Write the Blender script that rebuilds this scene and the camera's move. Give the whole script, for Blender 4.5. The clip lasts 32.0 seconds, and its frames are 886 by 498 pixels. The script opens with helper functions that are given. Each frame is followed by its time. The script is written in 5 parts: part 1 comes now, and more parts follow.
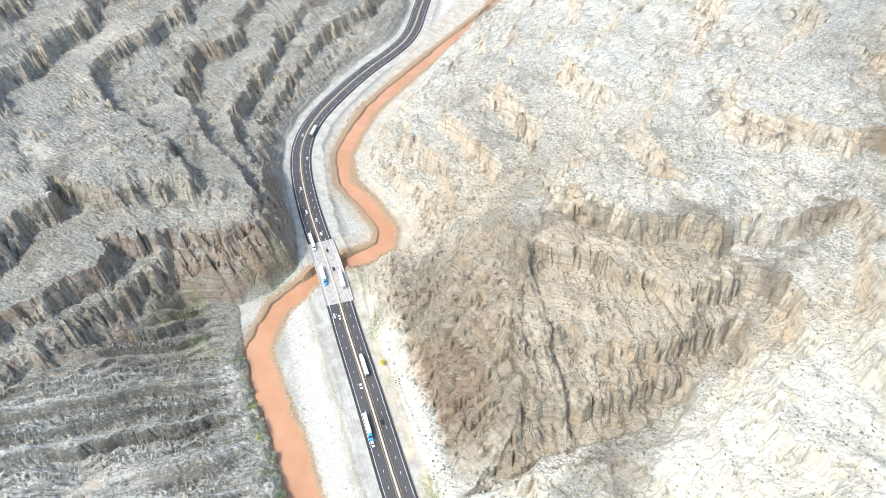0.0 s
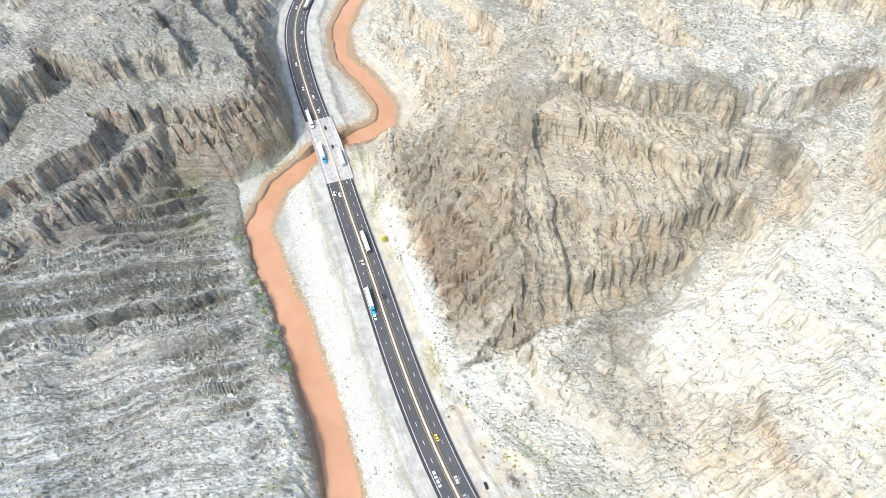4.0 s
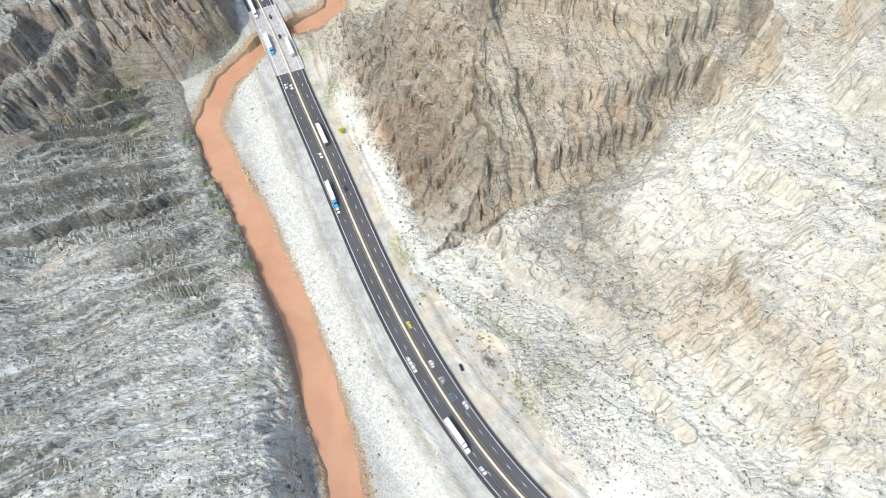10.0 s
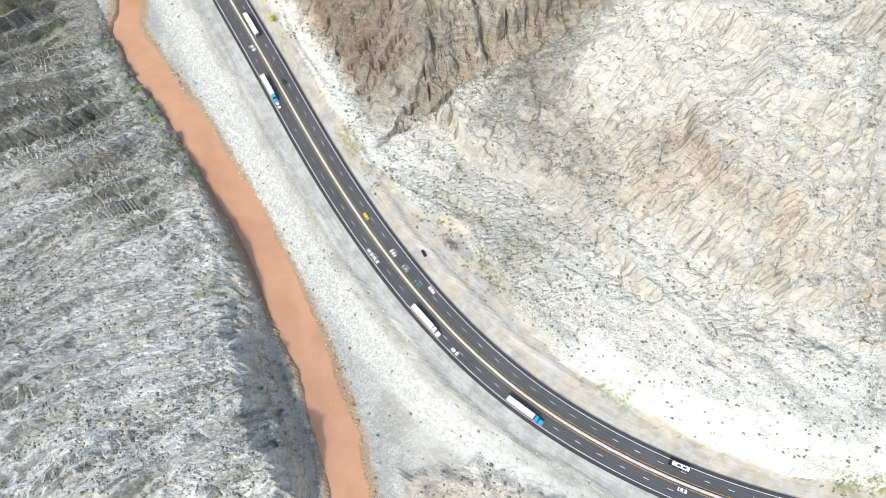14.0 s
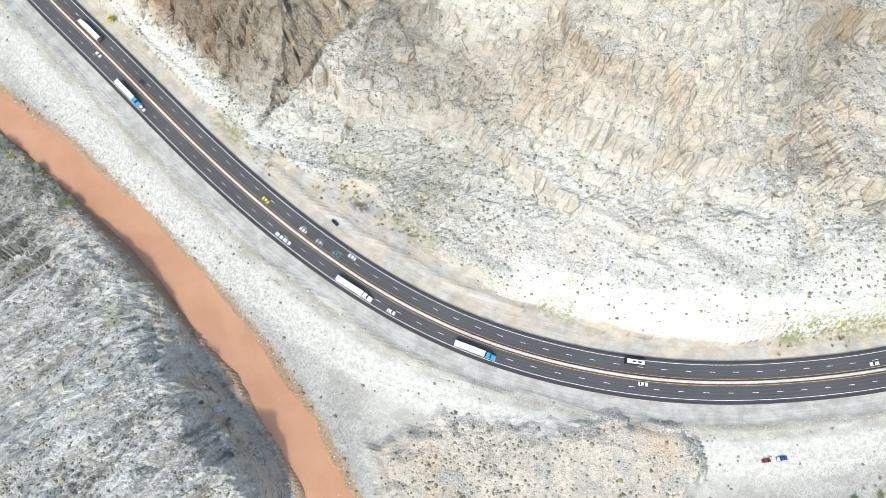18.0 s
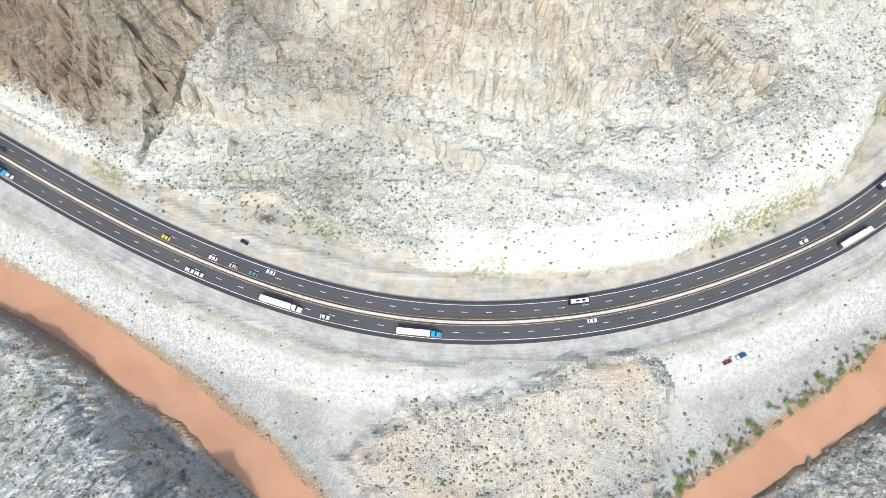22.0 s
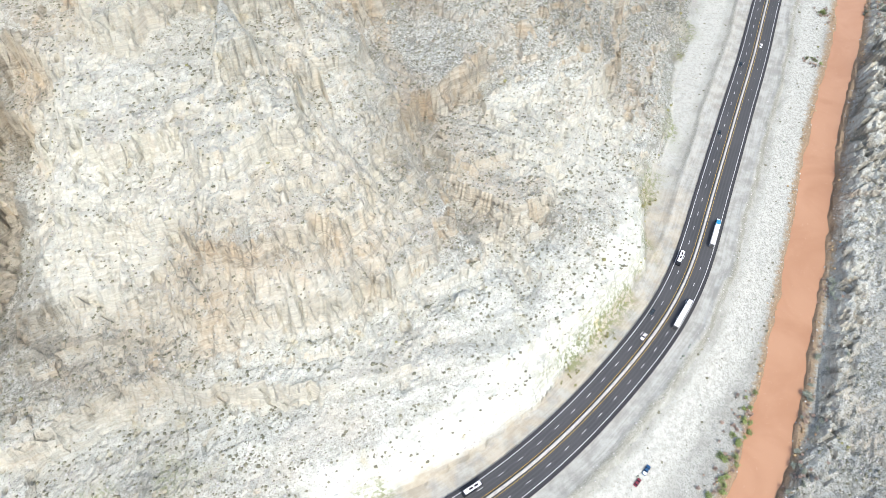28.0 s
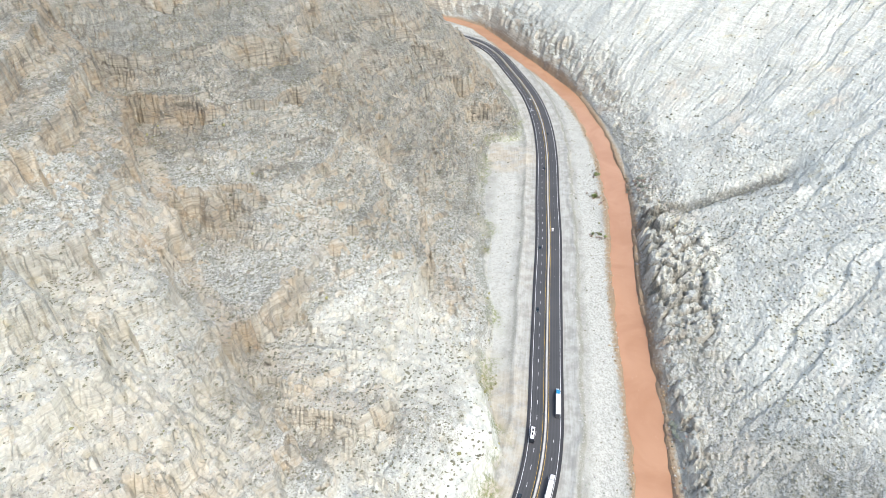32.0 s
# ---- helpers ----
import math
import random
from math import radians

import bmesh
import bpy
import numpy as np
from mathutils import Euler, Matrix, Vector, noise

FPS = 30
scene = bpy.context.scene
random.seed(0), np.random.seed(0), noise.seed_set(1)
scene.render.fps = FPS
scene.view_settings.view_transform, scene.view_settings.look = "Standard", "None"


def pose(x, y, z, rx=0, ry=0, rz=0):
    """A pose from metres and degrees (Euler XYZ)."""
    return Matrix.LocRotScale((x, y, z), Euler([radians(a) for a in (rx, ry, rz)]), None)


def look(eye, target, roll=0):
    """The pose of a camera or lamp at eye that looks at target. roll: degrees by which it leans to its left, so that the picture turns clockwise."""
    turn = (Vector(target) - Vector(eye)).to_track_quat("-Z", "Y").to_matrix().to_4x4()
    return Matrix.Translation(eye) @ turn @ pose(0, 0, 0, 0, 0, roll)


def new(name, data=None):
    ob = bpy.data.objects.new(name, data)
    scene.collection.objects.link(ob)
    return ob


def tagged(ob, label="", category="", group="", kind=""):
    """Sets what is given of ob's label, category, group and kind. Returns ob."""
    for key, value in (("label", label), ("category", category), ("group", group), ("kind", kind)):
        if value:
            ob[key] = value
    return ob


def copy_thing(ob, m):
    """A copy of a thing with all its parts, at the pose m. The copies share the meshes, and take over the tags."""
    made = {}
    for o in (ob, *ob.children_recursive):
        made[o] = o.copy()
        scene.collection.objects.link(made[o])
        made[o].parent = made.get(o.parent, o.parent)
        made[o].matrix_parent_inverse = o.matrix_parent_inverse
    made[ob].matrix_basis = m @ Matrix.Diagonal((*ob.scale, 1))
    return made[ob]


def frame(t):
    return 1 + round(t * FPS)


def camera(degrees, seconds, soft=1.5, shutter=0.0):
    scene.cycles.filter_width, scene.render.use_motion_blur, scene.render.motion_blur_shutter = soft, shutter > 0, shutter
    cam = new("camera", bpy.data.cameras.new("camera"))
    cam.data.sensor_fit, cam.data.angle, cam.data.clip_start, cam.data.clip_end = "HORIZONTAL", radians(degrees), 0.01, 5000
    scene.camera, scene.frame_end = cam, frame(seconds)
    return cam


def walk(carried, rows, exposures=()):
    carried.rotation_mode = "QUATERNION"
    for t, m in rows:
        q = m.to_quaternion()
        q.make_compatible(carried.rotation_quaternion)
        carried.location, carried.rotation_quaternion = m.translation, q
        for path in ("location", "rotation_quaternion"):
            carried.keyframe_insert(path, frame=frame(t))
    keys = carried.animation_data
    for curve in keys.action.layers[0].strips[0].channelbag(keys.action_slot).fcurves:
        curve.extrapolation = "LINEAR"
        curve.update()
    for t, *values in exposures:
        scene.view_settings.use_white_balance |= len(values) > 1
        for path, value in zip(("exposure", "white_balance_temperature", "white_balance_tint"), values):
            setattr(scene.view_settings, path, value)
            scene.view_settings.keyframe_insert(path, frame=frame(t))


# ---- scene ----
EXPOSURE = 1.08
cam = camera(66.10, 32.0, soft=0.8)
# seconds, eye (x, y, z), yaw to the left of +y, pitch up, roll
PATH = [
    (0, -40.3, 0.0, 409.4, 43.88, -43.23, 0.27),
    (1, -39.9, -0.8, 405.5, 43.88, -45.80, 0.23),
    (2, -39.7, -1.1, 402.8, 43.87, -48.26, 0.22),
    (3, -38.7, -1.7, 398.7, 43.95, -50.26, 0.13),
    (4, -37.2, -2.3, 394.7, 44.12, -52.18, -0.03),
    (4.5, -36.9, -2.4, 392.9, 44.15, -53.18, -0.05),
    (6.5, -35.3, -2.6, 385.8, 44.09, -55.17, -0.21),
    (7, -34.9, -3.2, 383.7, 43.57, -55.42, -0.12),
    (8, -33.6, -3.7, 380.0, 42.65, -56.00, -0.01),
    (9, -32.8, -4.6, 376.6, 41.02, -56.65, 0.25),
    (10, -31.4, -4.4, 372.9, 39.50, -59.55, 0.26),
    (11, -30.1, -3.7, 369.3, 38.08, -62.24, 0.23),
    (12, -27.8, -2.5, 365.1, 36.81, -64.20, -0.04),
    (13, -25.7, -2.3, 360.9, 35.48, -66.05, -0.30),
    (14, -24.0, -1.7, 356.9, 33.76, -67.91, -0.47),
    (14.5, -23.7, -1.2, 355.3, 31.44, -68.43, -0.23),
    (16.5, -22.5, -0.2, 349.6, 21.95, -70.30, 1.26),
    (17, -20.5, -1.2, 347.6, 20.08, -70.46, 1.25),
    (18, -16.0, -2.2, 342.4, 17.10, -70.47, 0.57),
    (19, -13.2, -2.6, 338.7, 13.45, -70.52, 0.42),
    (20, -10.5, -3.7, 335.3, 9.75, -70.54, 0.34),
    (21, -7.0, -3.8, 332.0, 6.42, -70.65, -0.30),
    (22, -3.1, -3.0, 328.7, 3.37, -70.90, -1.15),
    (23, 0.0, 0.0, 326.2, -0.00, -71.54, -1.75),
    (24, 0.3, 1.3, 324.0, -4.82, -71.76, -1.06),
    (24.5, 0.5, 0.6, 322.0, -7.19, -71.63, -0.69),
    (26.5, 3.9, 1.4, 314.6, -16.02, -63.01, -0.29),
    (27, 5.9, 2.6, 314.6, -18.26, -59.77, -0.15),
    (28, 9.0, 3.1, 315.1, -23.21, -53.75, -0.04),
    (29, 11.8, 1.9, 314.3, -28.11, -48.05, 0.32),
    (30, 14.5, -0.4, 313.4, -32.55, -42.67, 0.41),
    (31, 15.4, -2.6, 311.4, -36.74, -38.10, 0.49),
    (32, 16.1, -4.9, 308.0, -40.39, -35.09, 0.65),
]
walk(cam, [(t, pose(x, y, z, 90 + p, 0, w) @ pose(0, 0, 0, 0, 0, r)) for t, x, y, z, w, p, r in PATH],
     exposures=[(0, EXPOSURE + 0.33), (4.5, EXPOSURE + 0.3), (9, EXPOSURE + 0.14), (14, EXPOSURE + 0.02), (32, EXPOSURE)])

# ---- world and sun ----
SUN_EL, SUN_AZ = radians(52), radians(186)      # azimuth of the sun, clockwise from +y
world = bpy.data.worlds.new("sky")
scene.world = world
world.use_nodes = True
sky = world.node_tree.nodes.new("ShaderNodeTexSky")
sky.sky_type, sky.sun_disc = "NISHITA", False
sky.sun_elevation, sky.sun_rotation = SUN_EL, SUN_AZ
sky.air_density, sky.dust_density = 1.0, 2.5
back = world.node_tree.nodes["Background"]
back.inputs["Strength"].default_value = 0.15
world.node_tree.links.new(sky.outputs[0], back.inputs["Color"])
sun_data = bpy.data.lights.new("sun", "SUN")
sun_data.energy, sun_data.angle, sun_data.color = 1.45, radians(3), (1.0, 0.975, 0.94)
sun = new("sun", sun_data)
sun_way = Vector((math.sin(SUN_AZ) * math.cos(SUN_EL), math.cos(SUN_AZ) * math.cos(SUN_EL), math.sin(SUN_EL)))
sun.matrix_world = look(sun_way * 900, (0, 0, 0))

# ---- materials ----
def shader(name, rough=0.9, metal=0.0):
    m = bpy.data.materials.new(name)
    m.use_nodes = True
    b = m.node_tree.nodes["Principled BSDF"]
    b.inputs["Roughness"].default_value, b.inputs["Metallic"].default_value = rough, metal
    b.inputs["Specular IOR Level"].default_value = 0.25
    return m, m.node_tree.nodes, m.node_tree.links, b


class Net:
    """Short hand for shader nodes."""

    def __init__(self, name, rough=0.9, metal=0.0):
        self.m, self.n, self.l, self.b = shader(name, rough, metal)

    def put(self, slot, value):
        if isinstance(value, bpy.types.NodeSocket):
            self.l.new(value, slot)
        elif isinstance(value, (tuple, list)) and len(value) == 3 and slot.type == "RGBA":
            slot.default_value = (*value, 1)
        else:
            slot.default_value = value

    def pos(self):
        return self.n.new("ShaderNodeNewGeometry").outputs["Position"]

    def obj(self):
        return self.n.new("ShaderNodeTexCoord").outputs["Object"]

    def scaled(self, v, s):
        k = self.n.new("ShaderNodeVectorMath")
        k.operation = "MULTIPLY"
        self.put(k.inputs[0], v)
        k.inputs[1].default_value = s
        return k.outputs[0]

    def noise(self, v, scale, detail=3.0, rough=0.55, twist=0.0):
        k = self.n.new("ShaderNodeTexNoise")
        self.put(k.inputs["Vector"], v)
        k.inputs["Scale"].default_value, k.inputs["Detail"].default_value = scale, detail
        k.inputs["Roughness"].default_value, k.inputs["Distortion"].default_value = rough, twist
        return k.outputs["Fac"]

    def cells(self, v, scale, out="Distance", rnd=1.0):
        k = self.n.new("ShaderNodeTexVoronoi")
        self.put(k.inputs["Vector"], v)
        k.inputs["Scale"].default_value, k.inputs["Randomness"].default_value = scale, rnd
        return k.outputs[out]

    def edges(self, v, scale):
        k = self.n.new("ShaderNodeTexVoronoi")
        k.feature = "DISTANCE_TO_EDGE"
        self.put(k.inputs["Vector"], v)
        k.inputs["Scale"].default_value = scale
        return k.outputs["Distance"]

    def math(self, op, a, b=0.0, c=0.0):
        k = self.n.new("ShaderNodeMath")
        k.operation = op
        for slot, value in zip(k.inputs, (a, b, c)):
            self.put(slot, value)
        return k.outputs[0]

    def step(self, v, lo, hi, a=0.0, b=1.0):
        k = self.n.new("ShaderNodeMapRange")
        k.interpolation_type = "SMOOTHSTEP"
        for slot, value in zip(k.inputs, (v, lo, hi, a, b)):
            self.put(slot, value)
        return k.outputs[0]

    def mix(self, f, a, b, how="MIX"):
        k = self.n.new("ShaderNodeMix")
        k.data_type, k.blend_type = "RGBA", how
        self.put(k.inputs[0], f), self.put(k.inputs[6], a), self.put(k.inputs[7], b)
        return k.outputs[2]

    def attr(self, name):
        k = self.n.new("ShaderNodeAttribute")
        k.attribute_name = name
        return k.outputs["Fac"]

    def island(self):
        return self.n.new("ShaderNodeNewGeometry").outputs["Random Per Island"]

    def axis(self, v, n):
        k = self.n.new("ShaderNodeSeparateXYZ")
        self.put(k.inputs[0], v)
        return k.outputs[n]

    def bump(self, h, dist, strength=1.0):
        k = self.n.new("ShaderNodeBump")
        self.put(k.inputs["Height"], h)
        k.inputs["Distance"].default_value, k.inputs["Strength"].default_value = dist, strength
        self.l.new(k.outputs[0], self.b.inputs["Normal"])

    def done(self, colour, rough=None):
        self.put(self.b.inputs["Base Color"], colour)
        if rough is not None:
            self.put(self.b.inputs["Roughness"], rough)
        return self.m


def terrain_material():
    k = Net("canyon_rock", 0.95)
    p = k.pos()
    nz = k.axis(k.n.new("ShaderNodeNewGeometry").outputs["Normal"], 2)
    floor, brown, red, grey, white, tan = (k.attr(a) for a in ("floor", "brown", "red", "grey", "white", "tan"))
    d_road, d_water, inner, green, knoll = (k.attr(a) for a in ("d_road", "d_water", "inner", "green", "knoll"))
    big = k.noise(p, 0.014, 3)
    mid = k.noise(p, 0.075, 4, 0.6)
    fine = k.noise(p, 0.45, 4, 0.65)
    grit = k.noise(p, 1.5, 3, 0.7)
    stone = k.cells(p, 0.75, "Color")
    stone_v = k.axis(stone, 0)
    # scree: pale limestone rubble with dark gaps
    talus = k.mix(k.step(fine, 0.34, 0.66), (0.38, 0.362, 0.315), (0.60, 0.58, 0.53))
    talus = k.mix(k.step(stone_v, 0.45, 0.95, 0, 0.75), talus, (0.74, 0.72, 0.675))
    bedded = k.attr("bedded")
    talus = k.mix(k.math("MULTIPLY", k.step(grit, 0.48, 0.38, 0, 0.92), k.math("SUBTRACT", 1.0, k.math("MULTIPLY", bedded, 0.45))), talus, (0.13, 0.122, 0.10))
    talus = k.mix(k.step(k.noise(p, 0.9, 3, 0.6), 0.40, 0.34, 0, 0.7), talus, (0.20, 0.19, 0.155))
    talus = k.mix(k.step(mid, 0.52, 0.72, 0, 0.55), talus, (0.34, 0.33, 0.27))
    lay_in = k.n.new("ShaderNodeCombineXYZ")
    k.put(lay_in.inputs[0], k.math("MULTIPLY", k.attr("bed"), 0.26)), k.put(lay_in.inputs[1], k.math("MULTIPLY", k.axis(p, 1), 0.022))
    leaf = k.noise(lay_in.outputs[0], 1.0, 5, 0.7)
    leaf = k.math("ADD", k.math("MULTIPLY", leaf, 0.8), k.math("MULTIPLY", fine, 0.2))
    often = k.step(k.noise(p, 0.04, 3, 0.6), 0.36, 0.60, 0.25, 1.0)
    talus = k.mix(k.math("MULTIPLY", k.math("MULTIPLY", bedded, often), k.step(leaf, 0.48, 0.42, 0, 0.85)), talus, (0.15, 0.145, 0.125))
    talus = k.mix(k.math("MULTIPLY", bedded, k.step(leaf, 0.51, 0.60, 0, 0.85)), talus, (0.74, 0.725, 0.69))
    # level beds, seen as lines along the slopes
    strata = k.noise(k.scaled(p, (0.012, 0.012, 0.30)), 1.0, 5, 0.72, 0.25)
    level = k.math("MULTIPLY", k.math("SUBTRACT", 1.0, bedded), k.step(big, 0.36, 0.56, 0.35, 1.0))
    talus = k.mix(k.math("MULTIPLY", level, k.step(strata, 0.46, 0.40, 0, 0.7)), talus, (0.22, 0.205, 0.17))
    talus = k.mix(k.math("MULTIPLY", level, k.step(strata, 0.56, 0.64, 0, 0.6)), talus, (0.66, 0.63, 0.56))
    # cliffs: bedded tan rock, split by upright joints into blocks and pillars
    even, face = k.attr("even"), k.attr("face")
    drift = k.math("ADD", k.attr("flow"), k.math("MULTIPLY", k.math("SUBTRACT", mid, 0.5), 5.0))
    fall = k.n.new("ShaderNodeCombineXYZ")
    k.put(fall.inputs[0], k.math("MULTIPLY", drift, 0.13)), k.put(fall.inputs[1], k.math("MULTIPLY", k.axis(p, 2), 0.045))
    k.put(fall.inputs[2], k.math("MULTIPLY", k.math("ADD", k.axis(p, 0), k.axis(p, 1)), 0.055))
    grid = k.mix(even, k.scaled(p, (0.12, 0.12, 0.09)), fall.outputs[0])
    pillar, block = k.edges(grid, 1.0), k.edges(grid, 2.6)
    tone = k.axis(k.cells(grid, 1.0, "Color"), 0)
    chip = k.axis(k.cells(grid, 2.6, "Color"), 1)
    worn = k.math("ADD", k.math("MULTIPLY", k.noise(grid, 1.4, 5, 0.62), 0.55), k.math("MULTIPLY", k.noise(p, 0.22, 5, 0.7), 0.45))
    bed = k.noise(k.scaled(p, (0.02, 0.02, 0.75)), 1.0, 4, 0.7)
    crack = k.math("MAXIMUM", k.step(pillar, 0.055, 0.01), k.step(block, 0.05, 0.01, 0, 0.4))
    crack = k.math("MULTIPLY", crack, k.step(worn, 0.46, 0.58, 0.0, 1.0))
    cliff = k.mix(k.step(bed, 0.36, 0.64), (0.45, 0.395, 0.325), (0.63, 0.56, 0.465))
    cliff = k.mix(k.step(big, 0.46, 0.64, 0, 0.55), cliff, k.mix(k.step(bed, 0.36, 0.64), (0.42, 0.40, 0.365), (0.62, 0.59, 0.54)))
    cliff = k.mix(k.step(mid, 0.53, 0.66, 0, 0.6), cliff, (0.57, 0.43, 0.29))
    peach = k.mix(k.step(k.noise(k.scaled(p, (0.05, 0.05, 0.25)), 1.0, 4, 0.6), 0.36, 0.62), (0.55, 0.47, 0.37), (0.76, 0.68, 0.56))
    cliff = k.mix(k.math("MULTIPLY", tan, 0.9), cliff, peach)
    cliff = k.mix(k.math("MULTIPLY", k.math("MULTIPLY", face, k.math("SUBTRACT", 1.0, k.math("MULTIPLY", brown, 0.75))), k.step(k.noise(p, 0.022, 3, 0.6), 0.45, 0.6, 0.1, 0.65)), cliff, k.mix(k.step(bed, 0.4, 0.6), (0.55, 0.40, 0.27), (0.70, 0.56, 0.41)))
    cliff = k.mix(k.step(tone, 0.55, 0.95, 0, 0.5), cliff, (0.68, 0.62, 0.53))
    cliff = k.mix(k.step(chip, 0.35, 0.0, 0, 0.3), cliff, (0.33, 0.305, 0.27))
    cliff = k.mix(k.step(worn, 0.52, 0.64, 0, 0.6), cliff, (0.30, 0.28, 0.25))
    cliff = k.mix(k.step(worn, 0.45, 0.34, 0, 0.6), cliff, (0.70, 0.665, 0.60))
    stain = k.noise(k.scaled(fall.outputs[0], (0.8, 0.5, 0.8)), 1.0, 4, 0.6)
    cliff = k.mix(k.math("MULTIPLY", even, k.step(stain, 0.54, 0.66, 0, 0.5)), cliff, (0.57, 0.43, 0.295))
    cliff = k.mix(k.step(strata, 0.46, 0.40, 0, 0.5), cliff, (0.29, 0.255, 0.215))
    cliff = k.mix(k.math("MULTIPLY", red, k.step(mid, 0.40, 0.60, 0.25, 0.9)), cliff, (0.41, 0.265, 0.20))
    cliff = k.mix(k.math("MULTIPLY", crack, 0.62), cliff, (0.20, 0.175, 0.15))
    steep = k.step(k.math("ADD", nz, k.math("MULTIPLY", k.math("SUBTRACT", mid, 0.5), 0.5)), 0.70, 0.52)
    steep = k.math("MAXIMUM", steep, k.math("MULTIPLY", face, k.step(fine, 0.68, 0.54)))
    steep = k.math("MAXIMUM", steep, k.math("MULTIPLY", brown, k.step(fine, 0.70, 0.56)))
    steep = k.math("MAXIMUM", steep, k.math("MULTIPLY", tan, k.step(fine, 0.62, 0.48)))
    steep = k.math("MULTIPLY", steep, k.math("SUBTRACT", 1.0, k.math("MULTIPLY", bedded, 0.75)))
    rock = k.mix(steep, talus, cliff)
    # shade under ledge edges and in clefts, painted into the rock colour
    rock = k.mix(k.math("MULTIPLY", k.attr("edge_shade"), k.step(fine, 0.72, 0.48, 0.25, 0.72)), rock, (0.13, 0.122, 0.10))
    rock = k.mix(k.math("MULTIPLY", brown, 0.8), rock, k.mix(1.0, rock, (0.90, 0.85, 0.78), "MULTIPLY"))
    # grey rock, and cloud shade over the slopes painted in as darker rock
    rock = k.mix(k.math("MULTIPLY", grey, k.step(steep, 0.0, 1.0, 1.0, 0.75)), rock, k.mix(1.0, rock, (0.40, 0.388, 0.37), "MULTIPLY"))
    rock = k.mix(k.math("MULTIPLY", red, k.math("MULTIPLY", bedded, k.step(mid, 0.36, 0.52, 0.2, 0.9))), rock, k.mix(k.step(grit, 0.36, 0.6), (0.26, 0.15, 0.10), (0.48, 0.29, 0.19)))
    pale = k.mix(k.step(k.noise(k.scaled(p, (0.12, 0.12, 0.9)), 1.0, 4, 0.6, 0.5), 0.4, 0.62), (0.57, 0.548, 0.478), (0.745, 0.727, 0.665))
    pale = k.mix(k.step(mid, 0.60, 0.74, 0, 0.8), pale, (0.66, 0.55, 0.33))
    pale = k.mix(k.step(grit, 0.42, 0.28, 0, 0.5), pale, (0.36, 0.34, 0.29))
    rock = k.mix(k.math("MULTIPLY", k.math("MULTIPLY", white, k.math("SUBTRACT", 1.0, k.attr("edge_shade"))), k.step(fine, 0.25, 0.5, 0.55, 1.0)), rock, pale)
    rock = k.mix(k.math("MULTIPLY", green, k.step(fine, 0.42, 0.6)), rock, (0.17, 0.19, 0.075))
    sand = k.mix(k.step(fine, 0.35, 0.65), (0.46, 0.405, 0.33), (0.63, 0.56, 0.475))
    sand = k.mix(k.step(big, 0.5, 0.62, 0, 0.55), sand, (0.56, 0.42, 0.29))
    sand = k.mix(k.step(mid, 0.48, 0.62, 0, 0.8), sand, k.mix(k.step(grit, 0.38, 0.58), (0.25, 0.245, 0.215), (0.52, 0.50, 0.46)))
    rock = k.mix(k.math("MULTIPLY", knoll, k.step(nz, 0.72, 0.88)), rock, sand)
    # valley floor: road bench, berm, gravel bar, river bank
    way = k.n.new("ShaderNodeCombineXYZ")
    k.put(way.inputs[0], k.math("MULTIPLY", k.attr("run"), 0.035)), k.put(way.inputs[1], k.math("MULTIPLY", d_road, 0.75))
    streak = k.math("ADD", k.math("MULTIPLY", k.noise(way.outputs[0], 1.0, 4, 0.65), 0.35), k.math("MULTIPLY", k.noise(p, 0.12, 5, 0.68), 0.65))
    bench = k.mix(k.step(streak, 0.38, 0.62), (0.30, 0.283, 0.255), (0.44, 0.42, 0.385))
    dirt = k.mix(k.step(streak, 0.36, 0.62), (0.36, 0.308, 0.24), (0.47, 0.412, 0.34))
    bench = k.mix(k.math("MULTIPLY", inner, k.step(mid, 0.40, 0.58, 0.15, 1.0)), bench, dirt)
    bar = k.mix(k.step(k.noise(p, 0.05, 4, 0.65), 0.42, 0.60), (0.31, 0.295, 0.262), (0.395, 0.378, 0.342))
    bar = k.mix(k.step(stone_v, 0.35, 0.9, 0, 0.22), bar, (0.50, 0.49, 0.46))
    berm = k.mix(k.step(fine, 0.3, 0.6), (0.38, 0.362, 0.325), (0.52, 0.50, 0.455))
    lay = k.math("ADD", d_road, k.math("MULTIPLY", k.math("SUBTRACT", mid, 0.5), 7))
    bar = k.mix(k.math("MULTIPLY", k.step(lay, 26, 31), k.step(lay, 50, 42)), bar, berm)
    cobble = k.axis(k.cells(p, 1.5, "Color"), 1)
    bar = k.mix(k.math("MULTIPLY", k.step(d_water, 60, 20), k.step(cobble, 0.5, 0.1, 0, 0.6)), bar, (0.22, 0.21, 0.19))
    bar = k.mix(k.step(grit, 0.44, 0.30, 0, 0.75), bar, (0.22, 0.21, 0.18))
    out = k.step(lay, 19, 23)
    ground = k.mix(k.math("MULTIPLY", out, k.math("SUBTRACT", 1.0, inner)), bench, bar)
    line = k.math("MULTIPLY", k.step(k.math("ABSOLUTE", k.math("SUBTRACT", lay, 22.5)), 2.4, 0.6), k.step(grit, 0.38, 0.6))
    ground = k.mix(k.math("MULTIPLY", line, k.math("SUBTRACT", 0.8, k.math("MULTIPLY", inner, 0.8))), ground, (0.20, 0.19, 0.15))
    ground = k.mix(k.math("MULTIPLY", green, k.step(fine, 0.4, 0.6)), ground, (0.19, 0.20, 0.085))
    wet = k.step(k.math("ADD", d_water, k.math("MULTIPLY", k.math("SUBTRACT", fine, 0.5), 9)), 16.0, 11.5)
